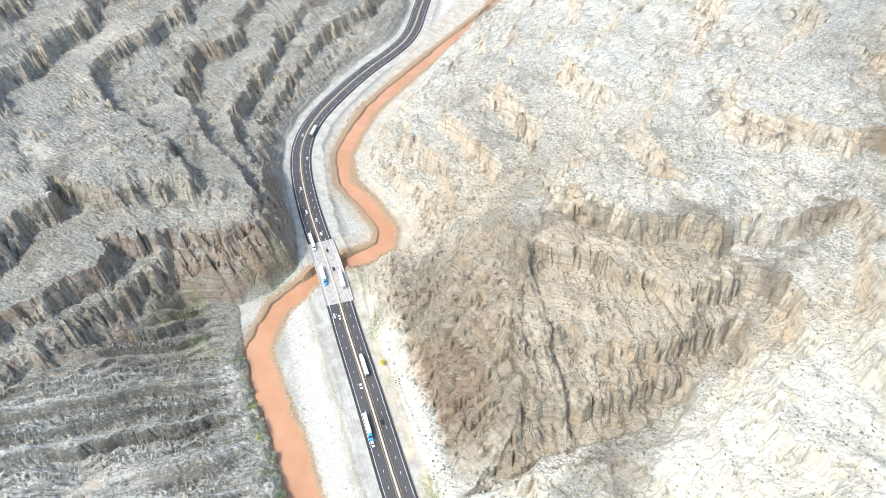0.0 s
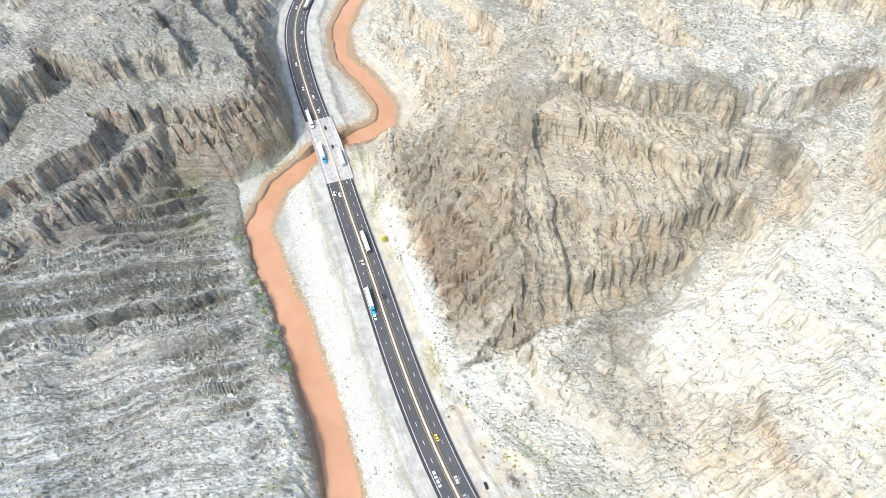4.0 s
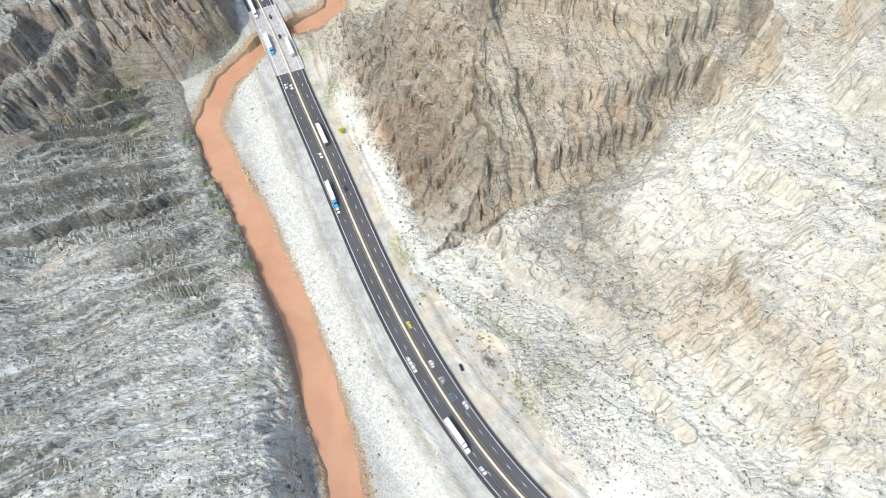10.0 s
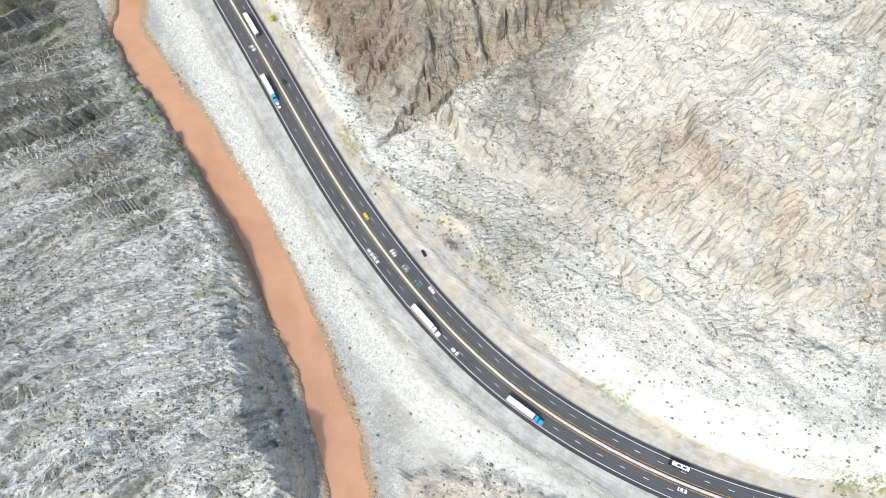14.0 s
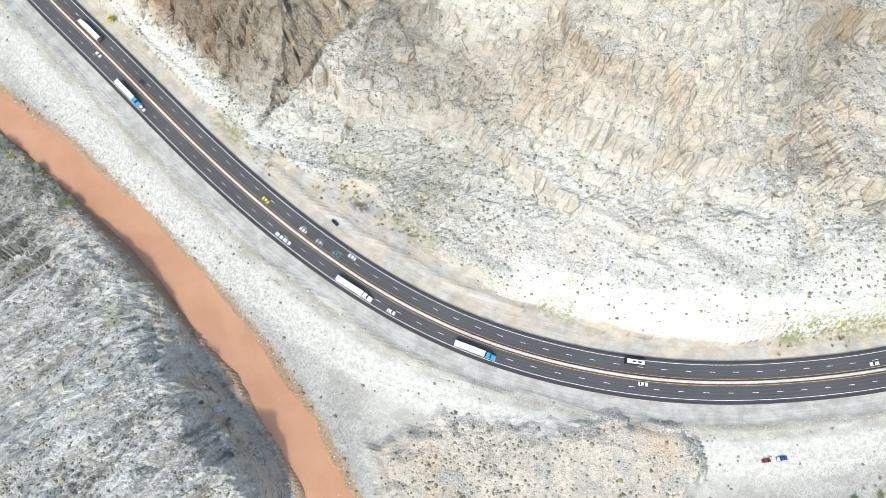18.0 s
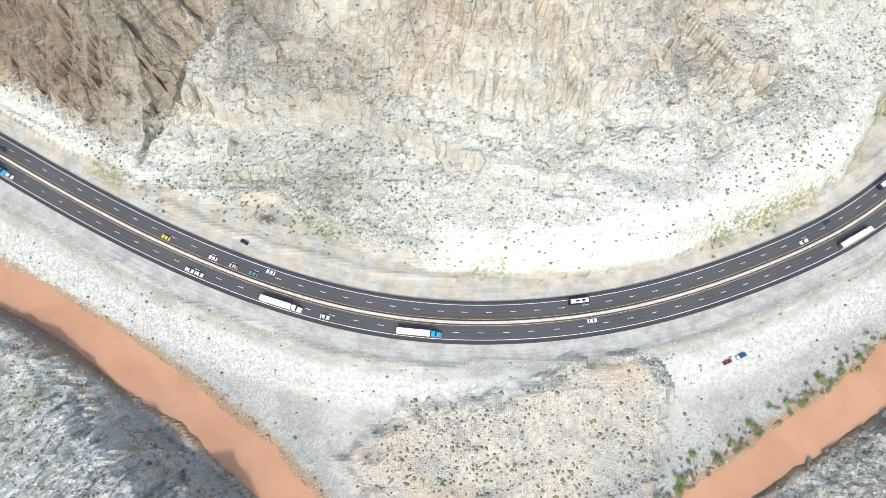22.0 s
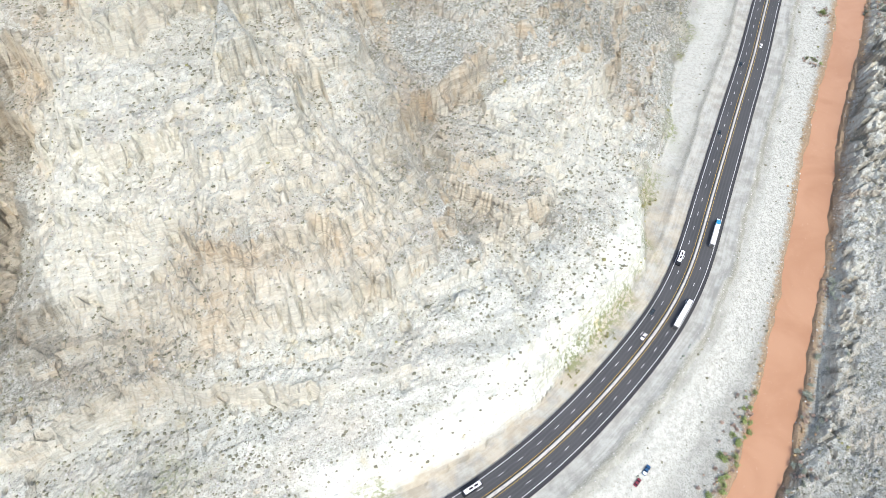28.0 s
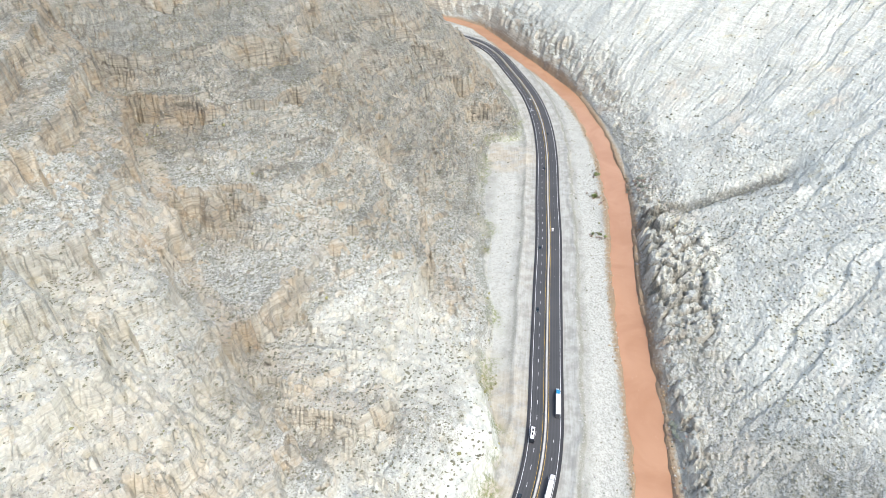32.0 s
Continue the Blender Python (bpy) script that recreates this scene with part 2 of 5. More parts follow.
    ground = k.mix(k.math("MULTIPLY", wet, 0.85), ground, k.mix(k.step(grit, 0.4, 0.6), (0.24, 0.175, 0.105), (0.42, 0.315, 0.195)))
    ground = k.mix(k.math("MULTIPLY", k.attr("scar"), k.step(fine, 0.36, 0.52, 0.15, 0.95)), ground, (0.10, 0.08, 0.06))
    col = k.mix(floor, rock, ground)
    wet_rock = k.step(k.math("ADD", d_water, k.math("MULTIPLY", k.math("SUBTRACT", fine, 0.5), 10)), 15.0, 11.0, 0, 0.6)
    col = k.mix(wet_rock, col, (0.27, 0.17, 0.11))
    col = k.mix(1.0, col, (0.952, 1.0, 0.968), "MULTIPLY")
    h = k.math("ADD", k.math("MULTIPLY", fine, 1.0), k.math("MULTIPLY", grit, 1.0))
    h = k.math("ADD", h, k.math("MULTIPLY", stone_v, 0.45))
    h = k.math("SUBTRACT", h, k.math("MULTIPLY", k.math("MULTIPLY", crack, steep), 0.9))
    h = k.math("SUBTRACT", h, k.math("MULTIPLY", k.math("MULTIPLY", worn, steep), 2.4))
    h = k.math("ADD", h, k.math("MULTIPLY", k.math("MULTIPLY", bed, steep), 1.4))
    h = k.math("MULTIPLY", h, k.math("SUBTRACT", 1.0, k.math("MULTIPLY", white, 0.55)))
    h = k.math("MULTIPLY", h, k.step(floor, 0.0, 1.0, 1.0, 0.16))
    k.bump(h, 1.0, 1.0)
    return k.done(col)


def plain(name, a, b, scale, rough=0.8, metal=0.0, bump=0.0):
    k = Net(name, rough, metal)
    p = k.obj()
    f = k.noise(p, scale, 4, 0.6)
    if bump:
        k.bump(f, bump)
    return k.done(k.mix(k.step(f, 0.32, 0.68), a, b))


def asphalt_material():
    k = Net("asphalt", 0.85)
    p = k.pos()
    off = k.math("ABSOLUTE", k.attr("across"))
    patch = k.noise(p, 0.03, 3)
    grain = k.noise(p, 2.5, 4, 0.7)
    col = k.mix(k.step(patch, 0.35, 0.65), (0.055, 0.057, 0.059), (0.070, 0.071, 0.072))
    track = k.math("SINE", k.math("MULTIPLY", k.math("SUBTRACT", off, 1.6), 3.49))
    col = k.mix(k.step(track, -0.4, 1.0, 0, 0.5), col, (0.082, 0.083, 0.083))
    col = k.mix(k.step(off, 9.1, 9.4, 0, 0.75), col, (0.034, 0.034, 0.036))
    col = k.mix(k.step(grain, 0.45, 0.75, 0, 0.5), col, (0.095, 0.094, 0.092))
    k.bump(grain, 0.01)
    return k.done(col)


def water_material():
    k = Net("silty_water", 0.22)
    p = k.pos()
    a = k.noise(p, 0.03, 3, 0.6, 0.6)
    b = k.noise(k.scaled(p, (0.5, 0.5, 0.5)), 1.0, 4, 0.6, 0.8)
    col = k.mix(k.step(a, 0.3, 0.7), (0.37, 0.20, 0.113), (0.43, 0.246, 0.145))
    col = k.mix(k.step(b, 0.6, 0.8, 0, 0.5), col, (0.52, 0.325, 0.22))
    k.bump(b, 0.06)
    return k.done(col)


def leaf_material(name, a, b):
    k = Net(name, 0.9)
    f = k.math("ADD", k.math("MULTIPLY", k.island(), 0.7), k.math("MULTIPLY", k.noise(k.pos(), 1.3, 2), 0.3))
    return k.done(k.mix(f, a, b))


def paint(name, colour, rough=0.35, metal=0.0):
    k = Net(name, rough, metal)
    f = k.noise(k.obj(), 3.0, 3)
    k.b.inputs["Specular IOR Level"].default_value = 0.5
    return k.done(k.mix(k.step(f, 0.3, 0.7), tuple(c * 0.88 for c in colour), colour))


ROCK = terrain_material()
SHRUB = leaf_material("desert_shrub_leaves", (0.14, 0.138, 0.098), (0.29, 0.28, 0.195))
OLIVE = leaf_material("olive_shrub_leaves", (0.19, 0.19, 0.085), (0.35, 0.335, 0.15))
TAMARISK = leaf_material("bare_tamarisk_twigs", (0.27, 0.20, 0.16), (0.44, 0.345, 0.285))
WILLOW = leaf_material("green_willow_leaves", (0.15, 0.19, 0.07), (0.29, 0.35, 0.13))
SAGE = leaf_material("grey_green_sage", (0.20, 0.23, 0.18), (0.35, 0.38, 0.31))
YELLOW_BUSH = leaf_material("yellow_flowers", (0.45, 0.42, 0.05), (0.62, 0.58, 0.10))
DRY = leaf_material("dry_reeds", (0.26, 0.17, 0.10), (0.46, 0.35, 0.20))
BOULDER = leaf_material("boulder_limestone", (0.30, 0.29, 0.265), (0.62, 0.61, 0.575))
WOOD = plain("twig_bark", (0.16, 0.12, 0.09), (0.28, 0.22, 0.17), 2.0)
WHITE = paint("white_paint", (0.78, 0.78, 0.77))
TRAILER = paint("white_trailer_panel", (0.80, 0.80, 0.79), 0.5)
BLACK = paint("black_paint", (0.022, 0.024, 0.028), 0.25)
DARK = paint("dark_blue_grey_paint", (0.035, 0.05, 0.06), 0.25)
TEAL = paint("teal_paint", (0.09, 0.20, 0.25), 0.3)
RED = paint("dark_red_paint", (0.20, 0.025, 0.04), 0.3)
YELLOW = paint("yellow_paint", (0.72, 0.60, 0.06), 0.35)
NAVY = paint("blue_paint", (0.02, 0.085, 0.19), 0.3)
CAB_BLUE = paint("bright_blue_paint", (0.03, 0.30, 0.52), 0.3)
SILVER = paint("silver_paint", (0.50, 0.51, 0.52), 0.3, 0.4)
GLASS = paint("tinted_glass", (0.02, 0.025, 0.03), 0.08)
RUBBER = paint("tyre_rubber", (0.02, 0.02, 0.02), 0.85)
CHROME = paint("metal", (0.55, 0.55, 0.56), 0.3, 1.0)
LAMP_GLASS = paint("headlamp_glass", (0.75, 0.75, 0.72), 0.15)
TAIL_GLASS = paint("tail_lamp_glass", (0.35, 0.02, 0.02), 0.2)
ASPHALT, WATER = asphalt_material(), water_material()
CONCRETE = plain("concrete", (0.28, 0.273, 0.255), (0.40, 0.39, 0.365), 0.35, 0.85)
BARRIER = plain("barrier_concrete", (0.40, 0.38, 0.345), (0.52, 0.50, 0.46), 0.5, 0.85)
WHITE_LINE = plain("white_road_paint", (0.66, 0.66, 0.65), (0.80, 0.80, 0.78), 1.2, 0.7)
YELLOW_LINE = plain("yellow_road_paint", (0.50, 0.33, 0.05), (0.62, 0.43, 0.09), 1.2, 0.7)

# ---- plan of the canyon: road, river and the feet of the slopes ----
ROAD = [(-860, 900), (-800, 780), (-755, 705), (-719.5, 654.8), (-692.1, 618.9), (-669.2, 580.7), (-655.4, 537.9), (-646.2, 494.5), (-632.5, 452.6), (-617.8, 411.4), (-599.3, 371.9),
        (-572.8, 336.6), (-539.4, 307.5), (-501.3, 284.8), (-462.8, 262.5), (-422.3, 243.8), (-382.5, 223.8), (-343.4, 202.5), (-303.4, 182.6),
        (-263.8, 162.3), (-224.2, 141.7), (-184.2, 122.1), (-143.4, 104.4), (-101.4, 89.5), (-58.3, 78.4), (-14.1, 73.2), (30.5, 74.8), (74.4, 81.5)]
ROAD += [(117.1, 93.7), (158.0, 111.2), (198.0, 130.6), (233.5, 157.4), (265.6, 187.2), (300.0, 216.6), (332.0, 247.0), (366.1, 276.4), (398.6, 306.9),
         (430.7, 337.8), (463.6, 367.9), (495.7, 398.8), (526.8, 430.7), (556.1, 464.2), (583.3, 499.5), (608.0, 536.6), (629.3, 575.7), (650.3, 614.9),
         (669, 654.3), (682, 700), (676, 755), (645, 830), (600, 920)]
RIVER = [(-720, 880), (-655, 735), (-622, 600), (-592, 482), (-575.4, 431.0), (-553.6, 390.4), (-528.4, 352.3), (-491.7, 326.2), (-448.4, 319.2), (-408, 306.5), (-394, 290), (-396.7, 268.6),
         (-404.6, 224.0), (-401.4, 179.0), (-377.1, 139.8), (-334.7, 121.8), (-292.0, 107.8), (-250.9, 90.0), (-209.8, 71.2), (-169.8, 50.3), (-130.3, 28.3),
         (-93.2, 2.6), (-59.7, -27.5), (-25.7, -60), (20, -80), (62, -58), (92, -28), (125.6, -2.5), (162.7, 23.1), (201.2, 47.4), (235.8, 76.7), (268.9, 107.4)]
RIVER += [(304.0, 138.0), (335.4, 168.7), (368.5, 199.5), (402.2, 229.6), (437.3, 258.3), (471.0, 288.5), (504.3, 319.1), (535.6, 351.9), (565.5, 385.8),
          (593.3, 421.5), (618.7, 459.0), (642.2, 497.9), (659.7, 539.5), (674.8, 581.9), (689, 625.7), (703, 668), (720, 713.9), (733, 760), (728, 815), (695, 890), (640, 980)]
# foot of the hill inside the bend, from the upstream gorge round to the far bend
FOOT_IN = [(-725, 900), (-660, 720), (-615, 600), (-570, 500), (-553, 446), (-533, 402), (-508, 365), (-475, 343), (-428, 337), (-392, 326), (-375, 300), (-380, 268),
           (-371, 246), (-345, 228), (-319, 212), (-283, 194), (-250, 178), (-227, 165), (-200, 152), (-176, 140), (-156, 136), (-121, 131), (-101, 134),
           (-80, 122), (-62, 113), (-34, 103), (-2, 97), (42, 97), (71, 101), (105, 109), (127, 121), (144, 129), (173, 142), (199, 156), (214, 178)]
FOOT_IN += [(228, 200), (240, 213), (280, 246), (311, 290), (345, 320), (387, 373), (424, 413), (470, 455), (500, 440), (540, 480), (575, 535), (612, 600), (638, 655), (650, 700), (640, 760), (600, 840), (540, 920)]
# foot of the mountain west of road and river
FOOT_WEST = [(-880, 900), (-815, 775), (-775, 700), (-738, 655), (-715, 620), (-690, 580), (-677, 540), (-668, 495), (-654, 450), (-640, 410), (-620, 365), (-592, 327), (-555, 294),
             (-512, 270), (-470, 248), (-446, 232), (-424, 216), (-419, 185), (-426, 158), (-457, 126), (-447, 95), (-436, 24), (-432, -60), (-400, -200), (-350, -420)]
# far bank of the river, south and east
FOOT_SOUTH = [(-424, 156), (-395, 140), (-366, 126), (-334, 118), (-295, 98), (-254, 83), (-229, 73), (-193, 55), (-166, 34), (-140, 14), (-104, -7), (-88, -22), (-70, -50),
              (-40, -82), (15, -100), (75, -75), (100, -45), (120, -18), (147, 1), (188, 28), (230, 51), (265, 83), (296, 112), (343, 162), (389, 202), (429, 236)]
FOOT_SOUTH += [(497, 296), (564, 358), (610, 420), (648, 482), (681, 578), (718, 680), (745, 755), (742, 825), (705, 910), (650, 1000)]
# rise of the slopes: for places along each foot, heights at these distances from it
REACH = [0, 8, 20, 40, 60, 80, 110, 140, 220, 320, 450, 700, 1500]
RISE_IN = [((-660, 720), 0, 6, 14, 26, 38, 50, 66, 80, 110, 140, 170, 220, 300),
           ((-475, 343), 0, 8, 22, 38, 49, 60, 74, 85, 110, 135, 165, 215, 300),
           ((-345, 228), 0, 12, 28, 46, 58, 70, 84, 96, 118, 140, 170, 220, 300),
           ((-283, 194), 0, 6, 20, 54, 72, 84, 102, 114, 130, 148, 174, 225, 300),
           ((-225, 164), 0, 5, 10, 32, 66, 88, 108, 117, 130, 148, 174, 225, 300),
           ((-190, 147), 0, 4, 9, 22, 50, 74, 100, 112, 128, 146, 174, 225, 300),
           ((-121, 131), 0, 3, 9, 17, 25.5, 36, 54, 70, 100, 130, 165, 220, 300)]
RISE_IN += [((-40, 105), 0, 6, 11, 18, 28, 46, 78, 95, 122, 148, 176, 225, 300),
            ((60, 100), 0, 10, 15, 21, 28, 42, 74, 94, 124, 150, 178, 226, 300),
            ((127, 121), 0, 12, 18, 25, 33.5, 42, 60, 78, 114, 148, 180, 230, 300),
            ((206, 166), 0, 16, 22, 30, 40, 50, 66, 84, 122, 158, 190, 240, 310),
            ((330, 305), 0, 3, 8, 18, 30, 42, 60, 80, 122, 165, 205, 260, 330),
            ((500, 440), 0, 5, 13, 28, 43, 58, 80, 100, 145, 190, 235, 290, 350),
            ((612, 600), 0, 12, 28, 50, 67, 84, 106, 128, 172, 215, 255, 300, 360)]
RISE_WEST = [((-775, 700), 0, 8, 18, 35, 50, 65, 82, 100, 140, 180, 220, 280, 350),
             ((-668, 495), 0, 6, 15, 30, 42.5, 55, 70, 85, 115, 150, 195, 265, 340),
             ((-592, 327), 0, 12, 26, 42, 52, 62, 74, 85, 112, 145, 190, 260, 340),
             ((-446, 232), 0, 26, 52, 66, 73, 80, 88, 96, 115, 145, 190, 260, 340),
             ((-426, 158), 0, 26, 52, 66, 75, 82, 90, 98, 116, 146, 190, 260, 340),
             ((-440, 60), 0, 18, 40, 56, 66, 73, 80, 88, 105, 138, 185, 255, 340),
             ((-400, -200), 0, 20, 36, 46, 53, 60, 70, 80, 105, 138, 185, 255, 340)]
RISE_SOUTH = [((-424, 156), 0, 2, 4, 7, 9.5, 12, 17, 22, 40, 70, 110, 180, 280),
              ((-366, 126), 0, 3, 6, 10, 12.5, 15, 19, 24, 42, 72, 112, 180, 280),
              ((-254, 83), 0, 7, 11, 13, 14, 15, 18, 22, 40, 75, 115, 180, 280),
              ((-190, 52), 0, 12, 21, 25, 26, 27, 29, 32, 44, 78, 115, 180, 280),
              ((-110, -4), 0, 20, 38, 44, 46.0, 47, 48, 52, 57, 82, 118, 180, 280)]
RISE_SOUTH += [((15, -100), 0, 8, 14, 20, 26, 32, 40, 50, 76, 110, 150, 210, 300),
               ((188, 28), 0, 4, 9, 15, 21.5, 28, 38, 48, 76, 110, 150, 210, 300),
               ((265, 83), 0, 9, 13, 18, 25, 32, 42, 54, 84, 120, 165, 235, 320),
               ((400, 212), 0, 11, 17, 23, 29.5, 36, 46, 58, 90, 128, 175, 245, 330),
               ((564, 358), 0, 6, 12, 20, 28, 36, 48, 62, 96, 135, 182, 250, 335),
               ((681, 578), 0, 14, 30, 48, 62, 76, 93, 110, 145, 185, 230, 290, 360)]
# ravines: line, depth, half width
RAVINES = [([(-165, 150), (-150, 172), (-136, 210), (-118, 236), (-111, 277), (-113, 332), (-105, 400), (-80, 480)], 6, 11),
           ([(127, 165), (116, 205), (106, 240), (116, 290), (120, 340), (131, 395), (143, 472), (137, 561), (120, 700)], 8, 9),
           ([(448, 262), (466, 258), (493, 242), (527, 217), (563, 196)], 7, 9),
           ([(-113, 300), (-105, 400), (-80, 480), (-60, 620)], 14, 34),
           ([(-250, 330), (-230, 400), (-200, 475), (-150, 590)], -26, 70),
           ([(112, 235), (120, 340), (131, 395), (143, 472), (137, 561)], 15, 34),
           ([(-40, 270), (-30, 330), (20, 430), (60, 540)], -20, 45),
           ([(255, 300), (250, 380), (270, 480), (330, 600)], -14, 45),
           ([(40, 185), (30, 215), (25, 260)], 3.5, 4),
           ([(-115, 338), (-66, 326), (-25, 345), (-8, 390)], -9, 11),
           ([(-85, 274), (-41, 268), (19, 284), (55, 300)], -6, 8),
           ([(-455, 128), (-490, 108), (-560, 95), (-640, 100)], 12, 12)]
# bed of the gully between buttress and nose: x, y, height; then the rise of its cliff and of its scree side
GULLY = [(-176, 142, 2), (-166, 170, 10), (-150, 200, 22), (-132, 230, 30), (-114, 258, 39), (-101, 300, 56), (-99, 330, 68), (-106, 380, 88), (-112, 440, 108)]
GULLY_REACH = [0, 6, 12, 22, 32, 45, 60, 80, 110, 160]
GULLY_CLIFF = [0, 3, 14, 33, 44, 50, 56, 66, 84, 130]
GULLY_SCREE = [0, 4, 9, 20, 31, 44, 54, 66, 84, 130]
KNOLL = [(-62, 8), (-30, 36), (20, 45), (55, 61), (95, 62), (106, 46), (104, 18), (96, -14), (62, -36), (0, -50), (-45, -30)]


def road_z(x):
    return np.interp(x, [-600, -400, -200, -50, 100, 230, 340, 700], [-10, -6.5, -2, 0, 0, -2, -5, -12])


def river_z(x):
    return np.interp(x, [-600, -300, -150, 900], [-15, -15, -13, -14])


# ---- numpy helpers ----
LATTICE = np.random.default_rng(7).random((256, 256))


def value_noise(x, y, shift=0):
    x, y = x + shift * 17.13, y + shift * 31.7
    i, j = np.floor(x).astype(int), np.floor(y).astype(int)
    u, v = x - i, y - j
    u, v = u * u * u * (u * (6 * u - 15) + 10), v * v * v * (v * (6 * v - 15) + 10)
    a, b = LATTICE[i & 255, j & 255], LATTICE[(i + 1) & 255, j & 255]
    c, d = LATTICE[i & 255, (j + 1) & 255], LATTICE[(i + 1) & 255, (j + 1) & 255]
    return (a + (b - a) * u) * (1 - v) + (c + (d - c) * u) * v


def fbm(x, y, size, octaves=4, shift=0, gain=0.5):
    """Sum of octaves, about -1 to 1."""
    out, amp, total = 0, 1.0, 0.0
    for n in range(octaves):
        out = out + amp * (2 * value_noise(x * 2**n / size, y * 2**n / size, shift + n) - 1)
        total, amp = total + amp, amp * gain
    return out / total * 1.6


def ridged(x, y, size, octaves=4, shift=0):
    out, amp, total = 0, 1.0, 0.0
    for n in range(octaves):
        out = out + amp * (1 - np.abs(2 * value_noise(x * 2**n / size, y * 2**n / size, shift + n) - 1) * 2).clip(-1, 1)
        total, amp = total + amp, amp * 0.5
    return out / total


def cells(x, y, size, shift=0):
    """Blocks: a random height for each, and the nearness of a joint between two (0 in the joint)."""
    x, y = x / size + shift * 13.7, y / size + shift * 7.9
    i, j = np.floor(x).astype(int), np.floor(y).astype(int)
    one, two, pick = np.full(x.shape, 9.0), np.full(x.shape, 9.0), np.zeros(x.shape)
    for a in (-1, 0, 1):
        for b in (-1, 0, 1):
            p, q = (i + a) & 255, (j + b) & 255
            d = np.hypot(i + a + LATTICE[p, q] - x, j + b + LATTICE[q, (p + 91) & 255] - y)
            near = d < one
            two = np.where(near, one, np.minimum(two, d))
            pick = np.where(near, LATTICE[(p + 37) & 255, (q + 53) & 255], pick)
            one = np.where(near, d, one)
    return pick, two - one


def blur(a, n, rounds=2):
    for _ in range(rounds):
        for axis in (0, 1):
            pad = [(0, 0), (0, 0)]
            pad[axis] = (n + 1, n)
            c = np.cumsum(np.pad(a, pad, mode="edge"), axis)
            w = 2 * n + 1
            a = (c[w:] - c[:-w]) / w if axis == 0 else (c[:, w:] - c[:, :-w]) / w
    return a


def smooth(v, lo, hi):
    t = np.clip((v - lo) / (hi - lo), 0, 1)
    return t * t * (3 - 2 * t)


def dense(points, step):
    """Points every step metres along a Catmull-Rom curve through the given ones."""
    p = np.array(points, float)
    q = np.vstack([2 * p[0] - p[1], p, 2 * p[-1] - p[-2]])
    t = np.linspace(0, 1, 12, endpoint=False)[:, None]
    curve = []
    for a, b, c, d in zip(q[:-3], q[1:-2], q[2:-1], q[3:]):
        curve.append(0.5 * (2 * b + (c - a) * t + (2 * a - 5 * b + 4 * c - d) * t**2 + (3 * b - a - 3 * c + d) * t**3))
    curve = np.vstack([*curve, p[-1:]])
    run = np.r_[0, np.cumsum(np.hypot(*np.diff(curve, axis=0).T))]
    s = np.arange(0, run[-1], step)
    return np.stack([np.interp(s, run, curve[:, 0]), np.interp(s, run, curve[:, 1])], 1)


def distance(x, y, line):
    """Distance to a polyline, and how far along it (in points) the nearest place lies."""
    best, along = np.full(x.shape, 1e18), np.zeros(x.shape)
    for n, (a, b) in enumerate(zip(line[:-1], line[1:])):
        dx, dy = b[0] - a[0], b[1] - a[1]
        u = (((x - a[0]) * dx + (y - a[1]) * dy) / (dx * dx + dy * dy)).clip(0, 1)
        d = (x - a[0] - u * dx) ** 2 + (y - a[1] - u * dy) ** 2
        near = d < best
        best[near], along[near] = d[near], (n + u)[near]
    return np.sqrt(best), along


def inside(x, y, ring):
    hit = np.zeros(x.shape, bool)
    for a, b in zip(ring, [*ring[1:], ring[0]]):
        if a[1] != b[1]:
            hit ^= ((a[1] > y) != (b[1] > y)) & (x < (b[0] - a[0]) * (y - a[1]) / (b[1] - a[1]) + a[0])
    return hit


def rise(d, along, line, table):
    """Height over the foot at distance d, by the profiles of the nearest places along it."""
    mark = [distance(np.array([row[0][0]], float), np.array([row[0][1]], float), line)[1][0] for row in table]
    order = np.argsort(mark)
    mark = np.array(mark)[order]
    each = np.stack([np.interp(d, REACH, table[n][1:]) for n in order])
    k = np.interp(along, mark, np.arange(len(mark)))
    lo = np.floor(k).astype(int).clip(0, len(mark) - 2)
    f = k - lo
    f = f * f * (3 - 2 * f)
    pick = np.take_along_axis
    return pick(each, lo[None], 0)[0] * (1 - f) + pick(each, lo[None] + 1, 0)[0] * f


def terrace(z, size, warp, sharp, lip=0.6):
    """Turns an even slope into benches and cliffs, and tells where the cliffs are."""
    u = (z + warp) / size
    n = np.floor(u)
    f = u - n
    low = lip * (1 - sharp)
    g = np.where(f < lip, f * (1 - sharp), low + smooth(f, lip, 0.93) * (1 - low))
    return (n + g) * size - warp, smooth(f, lip - 0.03, lip + 0.05) * (1 - smooth(f, 0.9, 0.97)) * sharp


STRIKE = (0.42, 0.91)


def ledges(c, size):
    """A saw of ledges across c: a slow rise, then a broken edge."""
    f = c / size + 0.35 * np.sin(c / size * 1.7) + 0.2 * np.sin(c / size * 0.61)
    f = f - np.floor(f)
    return np.where(f < 0.86, f / 0.86, 1 - smooth(f, 0.86, 1.0)) - 0.5


def edge_shade(c, size):
    """Mask of the painted shade along the broken edges of those ledges."""
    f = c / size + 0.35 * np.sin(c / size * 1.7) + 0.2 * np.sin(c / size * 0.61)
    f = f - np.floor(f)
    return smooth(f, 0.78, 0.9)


def eased(line, step=25):
    """The line, smoothed, so that its normals turn evenly."""
    p = dense(line, step)
    for _ in range(6):
        p[1:-1] = 0.25 * p[:-2] + 0.5 * p[1:-1] + 0.25 * p[2:]
    return p


